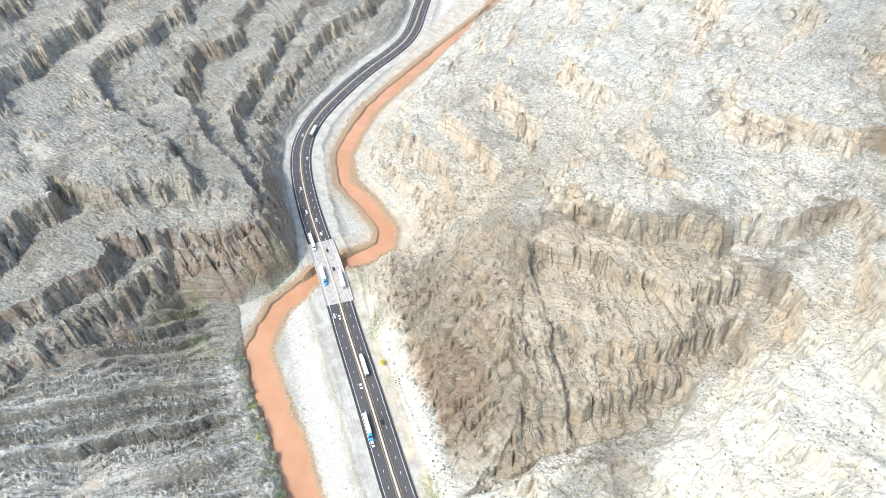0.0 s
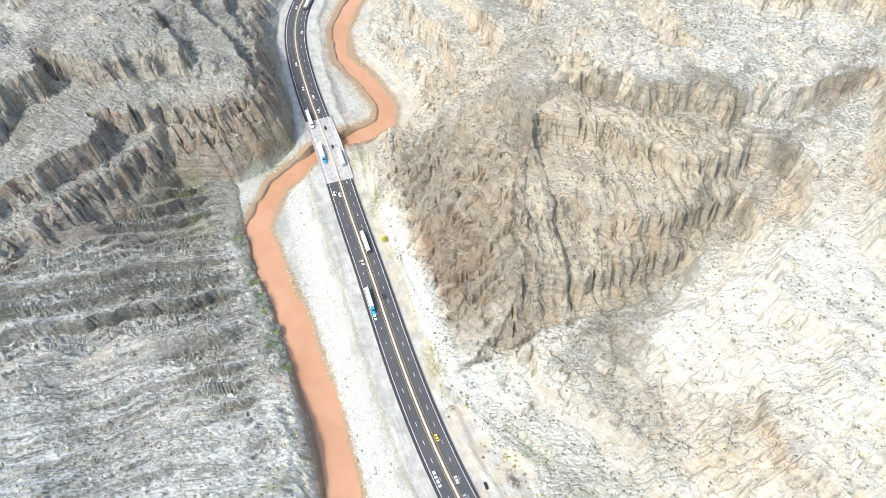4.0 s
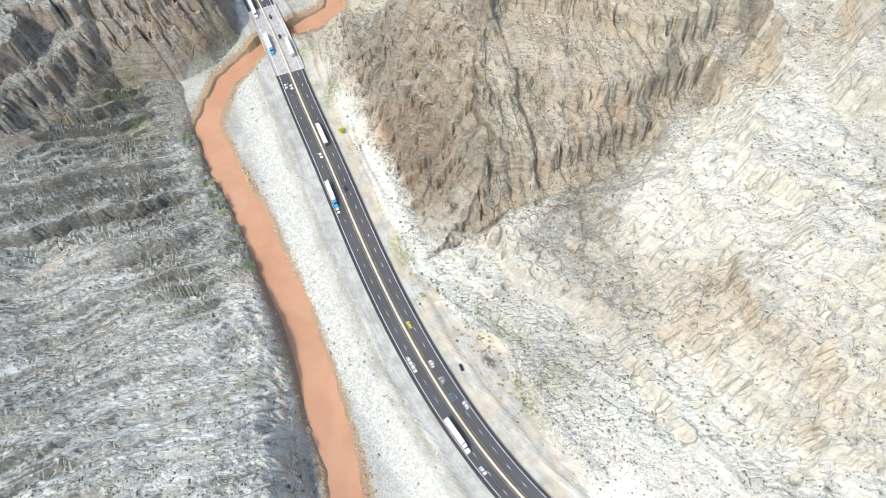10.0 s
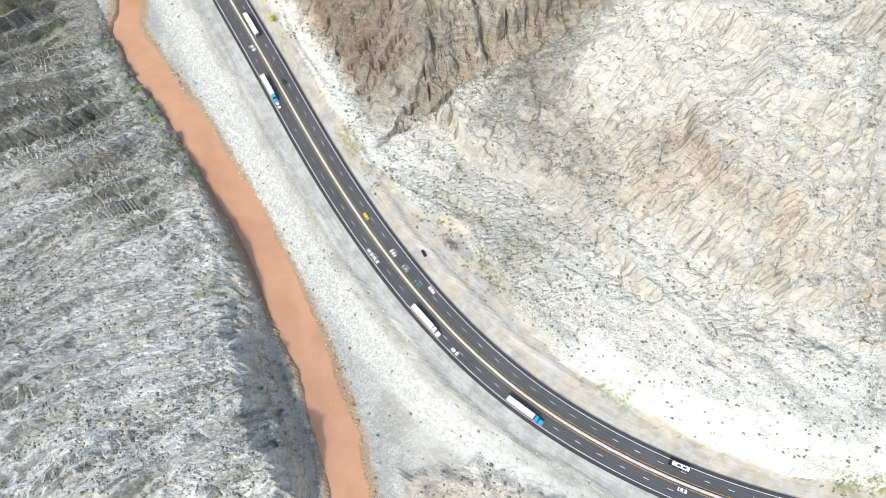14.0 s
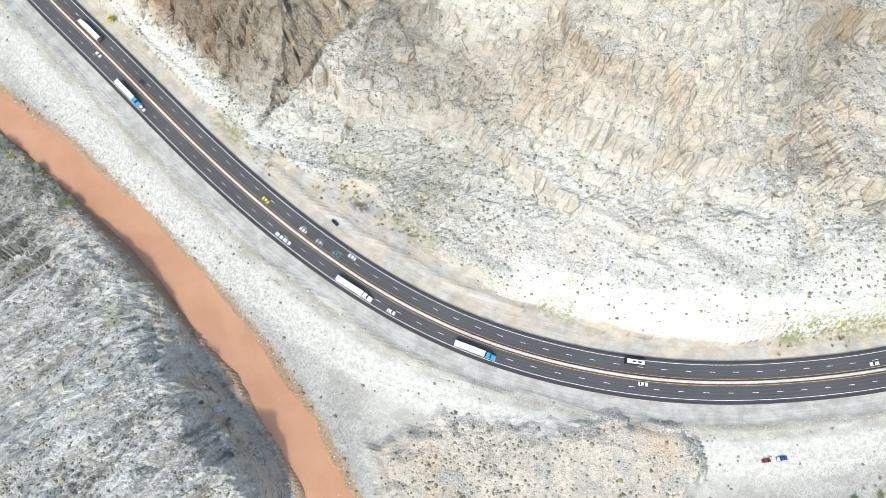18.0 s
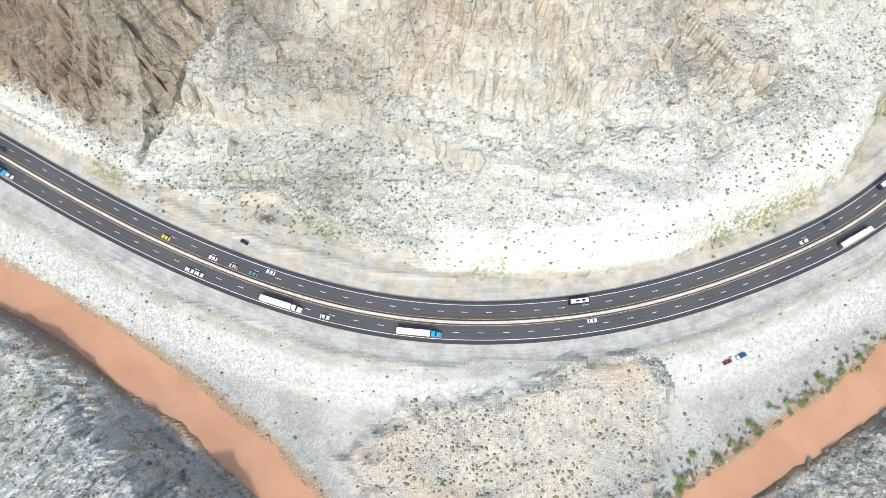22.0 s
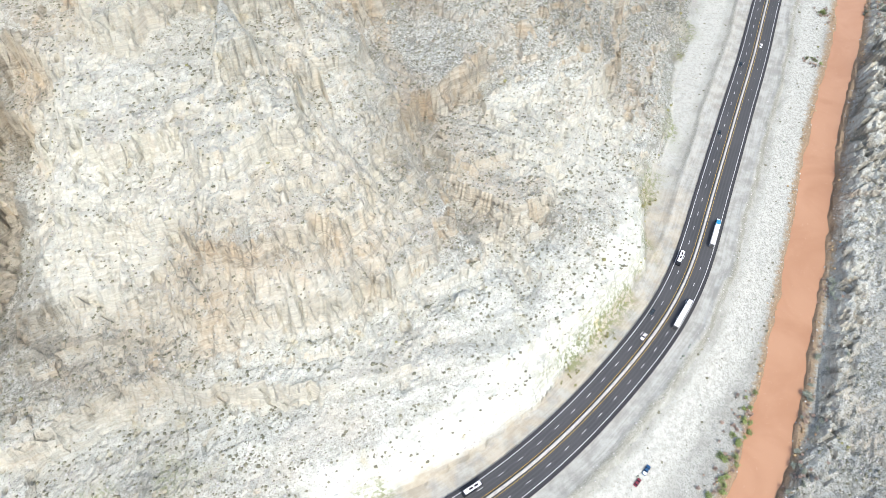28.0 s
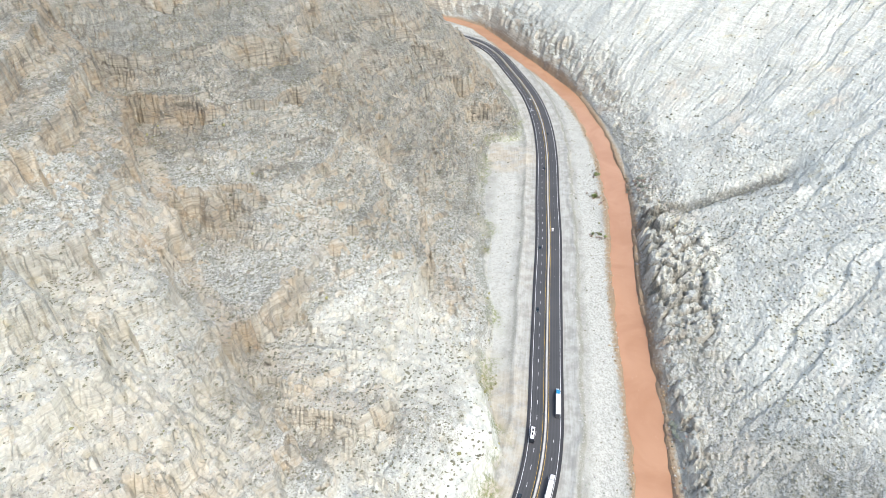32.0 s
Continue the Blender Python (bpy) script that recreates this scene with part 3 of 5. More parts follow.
def ground_height(x, y):
    """Height of the ground, and what is needed for the masks of its materials."""
    d_road, _ = distance(x, y, ROAD)
    d_water, _ = distance(x, y, RIVER)
    wob = fbm(x, y, 30, 3, 3)
    small = fbm(x, y, 7, 3, 5, 0.6)
    # valley floor between road bench and river bank
    bench = road_z(x) - 0.9
    bank = river_z(x) + 1.8 + 0.5 * wob
    k = smooth(d_water / (d_water + np.maximum(d_road - 15, 0.01)), 0.25, 0.97)
    z = bank + (bench - bank) * k + (0.25 * wob + 0.22 * small) * smooth(d_road, 13, 22)
    z = z + 0.9 * np.exp(-(((d_road - 21 - 2 * wob) / 2.0) ** 2)) * (d_water < 130)
    slim_river = np.interp(x, [-430, -350], [0.62, 1.0])
    z = z - 2.2 * smooth(d_road - 2 * wob, 22, 25.5) * smooth(d_water, 14, 36) * (1 - smooth(d_water, 60, 110)) * np.where(inside(x, y, [*ROAD, (1000, 4200), (-900, 4200)]), 0.0, 1.0)
    bed = smooth(d_water + 1.6 * wob + 0.8 * small, 8.0 * slim_river, 11.5 * slim_river)
    z = np.where(d_water < 40, (river_z(x) - 1.6) * (1 - bed) + z * bed, z)
    knoll_d, _ = distance(x, y, [*KNOLL, KNOLL[0]])
    knoll_d = np.where(inside(x, y, KNOLL), knoll_d, 0)
    z = z + (4.5 + 1.5 * wob) * smooth(knoll_d + 2.5 * small * (knoll_d > 0), 0, np.interp(x, [10, 75], [24, 8])) + (1.2 * fbm(x, y, 16, 3, 9) + 0.5 * small) * smooth(knoll_d, 0, 8)
    base, floor = z, np.ones(x.shape)
    floor = np.minimum(floor, 1 - smooth(knoll_d + (6 * wob + 3 * small) * (knoll_d > 0), 0, np.interp(x, [10, 75], [22, 8])))
    top = np.full(x.shape, -1e9)
    depth = {}
    gully = ridged(x, y, 120, 4, 20)
    warp = 8 * fbm(x, y, 170, 3, 40)
    crag = fbm(x, y, 24, 5, 50, 0.6)
    flute = ridged(x + 5 * small, y + 5 * wob, 15, 3, 60)
    block, joint = cells(x + 2.5 * small, y + 2.5 * wob, 8.5, 1)
    boss, cleft = cells(x + 2 * small, y + 2 * wob, 15, 3)
    chip, crack = cells(x + 0.8 * small, y + 0.8 * wob, 3.6, 2)
    patch = smooth(fbm(x, y, 75, 3, 33), -0.35, 0.45)
    face = np.exp(-(((x - 30) / 150) ** 6)) * smooth(y, 165, 190) * (1 - smooth(y, 245, 290))
    front = np.exp(-(((x + 215) / 95) ** 4)) * (y > 150)
    carve, flow = 0, np.zeros(x.shape)
    for line, deep, half in RAVINES:
        d, _ = distance(x + 3 * wob, y + 3 * small, line)
        carve = carve + deep * np.exp(-((d / half) ** 2))
    for name, line, table, ring in (
        ("in", FOOT_IN, RISE_IN, [*FOOT_IN, (1000, 4200), (-900, 4200)]),
        ("west", FOOT_WEST, RISE_WEST, [*FOOT_WEST, (-300, -4200), (-4200, -4200), (-4200, 4200), (-1000, 4200)]),
        ("south", FOOT_SOUTH, RISE_SOUTH, [*FOOT_SOUTH, (1200, 4200), (4200, 4200), (4200, -4200), (-4200, -4200), (-4200, 156)]),
    ):
        d, along = distance(x, y, line)
        d = np.where(inside(x, y, ring), d, 0)
        depth[name] = d
        shift = 4.0 * wob + 2.5 * small + 4 * (block - 0.5) + 2 * (chip - 0.5) if name == "south" else 3 * wob + 2 * small
        up = rise(np.maximum(d + shift * smooth(d, 2, 12), 0), along, line, table)
        up = up * (1 - smooth(d, 25, 60)) + blur(up, 4) * smooth(d, 25, 60)
        grow = smooth(d, 10, 110)
        run = distance(x, y, eased(line))[1] * 25
        up = up + ((4.5 if name == "in" else 6) * gully + 3 * fbm(x, y, 45, 3, 12)) * grow - carve * smooth(d, 4, 40)
        if name == "in":
            # cut the gully: a cliff on its west side, scree on its east
            way = [(a, b) for a, b, _ in GULLY]
            line_g = eased(way, 9)
            off, at = distance(x + 1.5 * wob, y + 1.5 * wob, line_g)
            bed_z = np.interp(at * 9, np.r_[0, np.cumsum(np.hypot(*np.diff(np.array(way, float), axis=0).T))], [c for _, _, c in GULLY])
            west_side = inside(x, y, [*way, (-150, 700), (-900, 700), (-900, 60), (-176, 60)])
            wall = bed_z + np.where(west_side, np.interp(off + 3 * small * smooth(off, 4, 12), GULLY_REACH, GULLY_CLIFF), np.interp(off, GULLY_REACH, GULLY_SCREE))
            wall = wall + 400 * smooth(at, len(line_g) - 9, len(line_g) - 1)
            cut = smooth(up - wall, -4, 4) * smooth(d, 2, 14)
            up = up * (1 - cut) + np.minimum(up, wall) * cut
            beside = cut * west_side
            run = np.where(beside > 0.5, at * 9, run)
        flow = np.where(d > 0, run, flow)
        lean = np.hypot(np.gradient(up, y[:, 0], axis=0), np.gradient(up, x[0], axis=1))
        sheer = smooth(lean, 0.55, 1.1) * smooth(d, 5, 16)
        post, gap = cells(run + 2 * wob, 0.22 * d, 13, 5)
        slim, slit = cells(run + small, 0.3 * d, 4.8, 6)
        column = 5.0 * (post - 0.5) + 2.2 * (slim - 0.5) - 3.0 * np.exp(-((gap / 0.13) ** 2)) - 1.0 * np.exp(-((slit / 0.15) ** 2))
        if name == "in":
            tall = front * smooth(d, 14, 30) * (1 - smooth(d, 95, 125))
            apron = smooth(x, -60, -10) * (1 - smooth(x, 205, 235)) * (1 - smooth(d + 8 * wob, 40, 62))
            sheer = np.maximum.reduce([sheer, 0.75 * face, tall])
            up = up + 5.0 * tall * ridged(run + 5 * wob, 0.06 * d, 30, 2, 68)
            even = np.maximum.reduce([smooth(x, -110, -90), 1 - smooth(d, 80, 110), beside])
            depth["beside"] = beside
        else:
            even = 0.0 if name == "south" else 1 - smooth(d, 100, 150)
        up = up + 1.1 * column * lean.clip(0.5, 2.0) * sheer * even * (1 - 0.4 * face)
        jut = (2.6 * flute + 3.0 * (block - 0.5)) * smooth(d, 6, 40)
        if name == "south":
            # upturned beds: long parallel ledges, gentle on one side and broken off on the other
            west_part = smooth(-x, -60, 20)
            c = (STRIKE[0] * y - STRIKE[1] * x) + 4 * fbm(x, y, 75, 3, 44) + 3.0 * wob + 0.9 * small
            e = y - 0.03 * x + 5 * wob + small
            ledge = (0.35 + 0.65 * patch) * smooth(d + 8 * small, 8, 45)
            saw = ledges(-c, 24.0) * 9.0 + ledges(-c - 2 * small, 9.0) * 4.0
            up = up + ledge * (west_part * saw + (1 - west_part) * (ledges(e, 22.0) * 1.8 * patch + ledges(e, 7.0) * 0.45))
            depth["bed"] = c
            # mask for shade painted along the broken ledge edges
            depth["edge_shade"] = west_part * smooth(d, 8, 30) * np.maximum(edge_shade(-c, 24.0) * (0.4 + 0.6 * patch), 0.9 * edge_shade(-c - 2 * small, 9.0) * smooth(fbm(x, y, 40, 3, 35), -0.25, 0.2))
            crags = np.exp(-(((x - 425) / 70) ** 4)) * (1 - smooth(d + 10 * wob, 30, 52)) + 0.6 * np.exp(-(((x - 260) / 60) ** 4)) * (1 - smooth(d + 5 * wob, 8, 20))
            up = up + crags * (6.0 * boss + 2.5 * block + 1.6 * chip - 6.0 * np.exp(-((cleft / 0.12) ** 2)) - 2.0 * np.exp(-((joint / 0.1) ** 2))) * smooth(d, 1, 6)
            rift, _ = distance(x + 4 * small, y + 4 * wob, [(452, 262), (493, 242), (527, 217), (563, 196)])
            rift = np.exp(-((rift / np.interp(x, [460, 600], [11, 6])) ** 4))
            # the clefts, joints and rift get painted shade as well
            depth["edge_shade"] = np.maximum.reduce([depth["edge_shade"], crags * np.exp(-((cleft / 0.2) ** 2)), 0.6 * crags * np.exp(-((joint / 0.15) ** 2)), rift])
            depth["crags"] = crags * (1 - np.exp(-((cleft / 0.2) ** 2)))
        else:
            calm = 1 - apron if name == "in" else 1.0
            sharp = np.where(x > 60, 0.08 + 0.7 * patch**2, 0.5 + 0.38 * patch) * smooth(d, 10, 40) * (1 - 0.65 * face) * (1 - 0.7 * front * (1 - smooth(d, 85, 110))) * calm
            up, band = terrace(up + 0.8 * jut * calm, 25 if name == "in" else 22, warp + 0.04 * x, sharp, 0.74)
            up, thin = terrace(up + 0.25 * jut * calm, 6.3, 0.7 * warp, 0.6 * smooth(d, 6, 25) * (0.4 + 0.6 * patch) * calm)
            bare = np.maximum.reduce([np.minimum(1.5 * band, 1), 0.8 * thin * (d > 40), 0.9 * sheer * even * smooth(lean, 0.7, 1.1)])
            depth["face"] = np.where(d > 0, bare, depth.get("face", np.zeros(x.shape)))
        rough = smooth(d, 0.5, 6) * 0.5 if name == "south" else smooth(d, 1, 14)
        if name == "in":
            rough = rough * (1 - 0.75 * np.maximum.reduce([apron, 0.9 * tall, 0.7 * face]))
        up = up + (1.2 * crag + 0.8 * (chip - 0.5) + 0.8 * (block - 0.5) - 0.7 * np.exp(-((crack / 0.12) ** 2)) - 1.0 * np.exp(-((joint / 0.07) ** 2))) * rough
        h = base + np.maximum(up, 0) * (d > 0)
        top = np.maximum(top, np.where(d > 0, h, -1e9))
        floor = np.minimum(floor, 1 - smooth(d + (3.5 * wob + 1.5 * small), 0.5, 4) * (d > 0))
    z = np.where(top > -1e8, np.maximum(top, z), z)
    # clear bed for road and water
    z = np.where((d_road < 12) & (d_water > 24), np.minimum(z, road_z(x) - 0.8), z)
    z = np.where(d_water < 8.5 * slim_river, np.minimum(z, river_z(x) - 0.8), z)
    depth["flow"] = flow + 1.2 * wob + 0.6 * small
    return z, floor, depth, d_road, d_water, knoll_d


def spread(lo, hi, a, b, fine, grow, grow_low):
    """Coordinates from lo to hi: even between a and b, wider and wider outside."""
    mid = list(np.arange(a, b, fine))
    up, step = [mid[-1]], fine
    while up[-1] < hi:
        step = min(step * grow, 160)
        up.append(up[-1] + step)
    down, step = [a], fine
    while down[-1] > lo:
        step = min(step * grow_low, 160)
        down.append(down[-1] - step)
    return np.array(down[:0:-1] + mid + up[1:])


def grid_mesh(name, xs, ys, z):
    nx, ny = len(xs), len(ys)
    gx, gy = np.meshgrid(xs, ys)
    mesh = bpy.data.meshes.new(name)
    mesh.vertices.add(nx * ny)
    mesh.vertices.foreach_set("co", np.stack([gx, gy, z], -1).astype(np.float32).ravel())
    n = np.arange(nx * ny).reshape(ny, nx)
    quads = np.stack([n[:-1, :-1], n[:-1, 1:], n[1:, 1:], n[1:, :-1]], -1).reshape(-1, 4)
    mesh.loops.add(quads.size)
    mesh.loops.foreach_set("vertex_index", quads.astype(np.int32).ravel())
    mesh.polygons.add(len(quads))
    mesh.polygons.foreach_set("loop_start", np.arange(0, quads.size, 4, dtype=np.int32))
    mesh.polygons.foreach_set("use_smooth", np.zeros(len(quads), bool))
    mesh.update(calc_edges=True)
    mesh.validate()
    return mesh


FINE = 1.6
XS = spread(-4200, 4200, -590, 560, FINE, 1.017, 1.017)
YS = spread(-4200, 4200, -60, 440, FINE, 1.018, 1.08)
GX, GY = np.meshgrid(XS, YS)
RUN = distance(GX, GY, ROAD)[1] * 44
GZ, FLOOR, D_FOOT, D_ROAD, D_WATER, D_KNOLL = ground_height(GX, GY)
ground_data = grid_mesh("ground", XS, YS, GZ)
ground = tagged(new("ground", ground_data), "pale limestone canyon slopes with ledges and scree", "ground", kind="structure")
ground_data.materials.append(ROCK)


def give(mesh, name, values):
    a = mesh.attributes.new(name, "FLOAT", "POINT")
    a.data.foreach_set("value", np.asarray(values, np.float32).ravel())


def blob(cx, cy, rx, ry, edge=0.4):
    r = np.hypot((GX - cx) / rx, (GY - cy) / ry) + 0.3 * fbm(GX, GY, 50, 4, 70)
    return 1 - smooth(r, 1 - edge, 1 + edge)


SIDE = inside(GX, GY, [*((a, b) for a, b, _ in GULLY), (-150, 700), (-900, 700), (-900, 60), (-176, 60)])
IN, WEST, SOUTH = D_FOOT["in"], D_FOOT["west"], D_FOOT["south"]
PATCH = fbm(GX, GY, 26, 4, 80)
give(ground_data, "floor", FLOOR)
give(ground_data, "even", np.where(SOUTH > 0, 0.0, np.maximum.reduce([D_FOOT["beside"], smooth(GX, -110, -90) * (IN > 0), 1 - smooth(IN + WEST, 80, 120)])))
give(ground_data, "flow", D_FOOT["flow"])
give(ground_data, "face", D_FOOT["face"] * (SOUTH == 0))
give(ground_data, "bed", D_FOOT["bed"])
give(ground_data, "edge_shade", D_FOOT["edge_shade"] * (SOUTH > 0) * (WEST == 0))
give(ground_data, "bedded", smooth(-GX, -40, 60) * (SOUTH > 0) * (WEST == 0) * smooth(SOUTH, 6, 16))
BUTTRESS = np.maximum(0.9 * D_FOOT["beside"] * (1 - smooth(GX + 0.5 * GY, 40, 70)), blob(-225, 228, 115, 72) * smooth(IN + 4 * PATCH, 14, 22) * np.where(SIDE, 1.0, 0.0))
give(ground_data, "brown", np.maximum.reduce([BUTTRESS, 0.7 * blob(-330, 300, 90, 90), 0.35 * blob(-75, 345, 58, 42), 0.25 * blob(10, 225, 140, 50)]))
give(ground_data, "tan", np.maximum.reduce([0.95 * blob(-48, 214, 62, 40), 0.8 * blob(65, 228, 40, 34), 0.75 * blob(155, 225, 52, 44), 0.9 * blob(-60, 335, 60, 32), 0.7 * blob(-40, 270, 50, 20), 0.75 * blob(20, 240, 60, 50), 0.5 * blob(30, 300, 60, 40), 0.6 * blob(-200, 330, 130, 40), 0.4 * blob(-300, 420, 160, 100)]))
give(ground_data, "red", np.maximum.reduce([0.9 * blob(-118, 2, 13, 9), 0.7 * blob(-246, 73, 22, 7), 0.7 * blob(330, 152, 16, 8), 0.6 * blob(-450, 190, 70, 90) * smooth(60 - WEST, 0, 30) * (WEST > 0), 0.45 * blob(-480, 60, 80, 90) * (WEST > 0), 0.5 * blob(-240, 195, 40, 22)]))
# zones of grey rock and of slopes whose shade is put in the colour
give(ground_data, "grey", np.maximum.reduce([0.62 * smooth(-GX, 300, 400) * (WEST > 0), 0.25 * blob(-92, 200, 32, 50), 0.8 * blob(-430, 115, 75, 90), 0.5 * blob(-370, 70, 110, 60) * (SOUTH > 0), 0.25 * blob(-310, 20, 110, 70) * (SOUTH > 0), 0.8 * blob(320, 640, 440, 300, 0.5) * (IN > 0),
                                             0.85 * BUTTRESS * (1 - smooth(IN + 10 * PATCH, 45, 110)), 0.3 * BUTTRESS, 0.4 * blob(20, 315, 65, 45), 0.6 * blob(-72, 185, 40, 55) * (1 - SIDE), 0.35 * blob(-40, 215, 40, 35), 0.4 * blob(-400, 95, 50, 70), 0.45 * blob(-470, 100, 90, 150),
                                             0.5 * blob(-118, 235, 16, 90), 0.6 * blob(97, 268, 26, 52), 0.2 * blob(160, 320, 70, 40), 0.2 * blob(520, 205, 70, 11), 0.35 * blob(260, 40, 90, 45) * (SOUTH > 0)]))
WHITE_MASK = np.maximum.reduce([(1 - smooth(IN + 6 * PATCH, 16, 34)) * smooth(GX, -45, 10) * (1 - smooth(GX, 210, 235)) * (IN > 0),
                                              0.58 * (1 - smooth(IN + 4 * PATCH, 7, 15)) * smooth(GX, -330, -310) * (1 - smooth(GX, -175, -150)) * (IN > 0),
                                              0.4 * blob(55, 160, 150, 40), 0.5 * blob(195, 235, 55, 55), 0.25 * blob(45, 235, 70, 40), 0.45 * blob(0, 295, 85, 70), 0.55 * blob(-60, 265, 40, 70) * (1 - SIDE), 0.45 * blob(-120, 165, 60, 24), 0.25 * blob(-215, 20, 60, 60) * (SOUTH > 0), 0.65 * smooth(GX, 300, 360) * (SOUTH > 0) * smooth(SOUTH, 20, 50), 0.7 * D_FOOT["crags"] * (SOUTH > 0)])
give(ground_data, "white", WHITE_MASK)
give(ground_data, "d_road", np.minimum(D_ROAD, 200))
give(ground_data, "d_water", np.minimum(D_WATER, 200))
FOOT_NEAR = distance(GX, GY, FOOT_IN)[0]
INNER = ((D_ROAD > 9) * ((IN > 0) | (FOOT_NEAR < 45)) * np.where(inside(GX, GY, [*ROAD, (1000, 4200), (-900, 4200)]), 1.0, 0.0))
give(ground_data, "inner", np.maximum(INNER * (1 - 0.75 * smooth(GX, 225, 275)), blob(465, 420, 30, 34)))
give(ground_data, "green", np.maximum.reduce([smooth(PATCH, -0.1, 0.5) * np.exp(-((IN - 1) / 7.0) ** 2) * (IN > 0) * (GX > -330) * 0.9, smooth(PATCH, 0.0, 0.5) * np.exp(-((FOOT_NEAR / 6.0) ** 2)) * (D_ROAD > 13) * (GX > -330) * 0.85, 0.8 * smooth(PATCH, 0.0, 0.4) * blob(-415, 130, 45, 50), 0.8 * smooth(PATCH, -0.2, 0.3) * blob(-385, 215, 45, 40),
                                              0.8 * smooth(PATCH, 0.15, 0.5) * blob(-110, 138, 55, 16), 0.7 * smooth(PATCH, 0.2, 0.5) * blob(-190, 20, 40, 40)]))
give(ground_data, "scar", np.maximum(blob(-102, 124.5, 5, 3.2, 0.5), 0.7 * blob(-108, 126, 3, 2, 0.5)))
give(ground_data, "run", RUN)
give(ground_data, "knoll", smooth(D_KNOLL + 4 * PATCH, 0, 7))


def height_at(x, y):
    """Height of the ground sheet at single places."""
    x, y = np.atleast_1d(np.asarray(x, float)), np.atleast_1d(np.asarray(y, float))
    i, j = np.searchsorted(XS, x).clip(1, len(XS) - 1) - 1, np.searchsorted(YS, y).clip(1, len(YS) - 1) - 1
    u, v = (x - XS[i]) / (XS[i + 1] - XS[i]), (y - YS[j]) / (YS[j + 1] - YS[j])
    return (GZ[j, i] * (1 - u) + GZ[j, i + 1] * u) * (1 - v) + (GZ[j + 1, i] * (1 - u) + GZ[j + 1, i + 1] * u) * v


# ---- river ----
def ribbon(name, line, offsets, zf, material):
    """A strip along a line; offsets: (metres to the left, metres up) across it."""
    line = np.asarray(line)
    way = np.gradient(line, axis=0)
    way /= np.hypot(*way.T)[:, None]
    left = np.stack([-way[:, 1], way[:, 0]], 1)
    base = zf(line[:, 0])
    verts = np.concatenate([np.c_[line + left * o, base + u] for o, u in offsets])
    n, faces = len(line), []
    for k in range(len(offsets) - 1):
        a = np.arange(n - 1) + k * n
        faces += np.stack([a, a + n, a + n + 1, a + 1], 1).tolist()
    mesh = bpy.data.meshes.new(name)
    mesh.from_pydata(verts.tolist(), [], faces)
    across = mesh.attributes.new("across", "FLOAT", "POINT")
    across.data.foreach_set("value", np.repeat([o for o, _ in offsets], n).astype(np.float32))
    mesh.materials.append(material)
    return mesh


def even_curve(points, step):
    """The line with its small kinks taken out, without pulling in the bends."""
    p = dense(points, 20)
    for n in range(18):
        for k in (0.5, -0.53):
            p[1:-1] += k * (0.5 * (p[:-2] + p[2:]) - p[1:-1])
    return dense(p, step)


river_line = dense(RIVER, 6)
tagged(new("water", ribbon("water", river_line, [(13, 0), (0, 0), (-13, 0)], river_z, WATER)), "silty orange-brown river water", "river", kind="structure")

# ---- road ----
road_line = even_curve(ROAD, 4)
tagged(new("road", ribbon("road", road_line, [(10.8, -1.2), *((o, 0) for o in np.linspace(10.7, -10.7, 48)), (-10.8, -1.2)], road_z, ASPHALT)), "dark grey asphalt divided highway", "road", kind="structure")


def part(name, bm, material, parent, label=""):
    """One mesh object under a thing or under a part."""
    mesh = bm
    if isinstance(bm, bmesh.types.BMesh):
        mesh = bpy.data.meshes.new(name)
        bm.to_mesh(mesh)
        bm.free()
    if material and not mesh.materials:
        mesh.materials.append(material)
    ob = new(name, mesh)
    ob.parent = parent
    return tagged(ob, label)


def at_road(s, offset):
    """Place and heading (radians) at s metres along the road, offset to the left."""
    k = s / 4
    n = int(min(max(k, 1), len(road_line) - 3))
    p = road_line[n] + (road_line[n + 1] - road_line[n]) * (k - n)
    w = road_line[n + 1] - road_line[n - 1]
    w = w / np.hypot(*w)
    return p + np.array([-w[1], w[0]]) * offset, math.atan2(w[1], w[0])


def road_near(x, y):
    """Metres along the road, and to its left, of a place."""
    n = int(np.argmin(np.hypot(road_line[:, 0] - x, road_line[:, 1] - y)).clip(1, len(road_line) - 2))
    w = road_line[n + 1] - road_line[n - 1]
    w = w / np.hypot(*w)
    r = np.array([x, y]) - road_line[n]
    return n * 4 + r @ w, -r[0] * w[1] + r[1] * w[0]


road = bpy.data.objects["road"]
for side in (1, -1):
    edge = [(side * 8.86, 0.05), (side * 8.64, 0.05)]
    part("edge_line", ribbon("edge_line", road_line, edge, road_z, WHITE_LINE), None, road, "white painted edge line")
    line = [(side * 1.68, 0.05), (side * 1.50, 0.05)]
    part("median_line", ribbon("median_line", road_line, line, road_z, YELLOW_LINE), None, road, "yellow painted line")
dash_mesh = bpy.data.meshes.new("lane_dash")
dash_mesh.from_pydata([(-1.5, -0.1, 0), (1.5, -0.1, 0), (1.5, 0.1, 0), (-1.5, 0.1, 0), (-1.5, -0.1, -0.02), (1.5, -0.1, -0.02), (1.5, 0.1, -0.02), (-1.5, 0.1, -0.02)], [],
                      [(0, 1, 2, 3), (4, 7, 6, 5), (0, 4, 5, 1), (1, 5, 6, 2), (2, 6, 7, 3), (3, 7, 4, 0)])
dash_mesh.materials.append(WHITE_LINE)
S_LAST = 4 * (len(road_line) - 3)
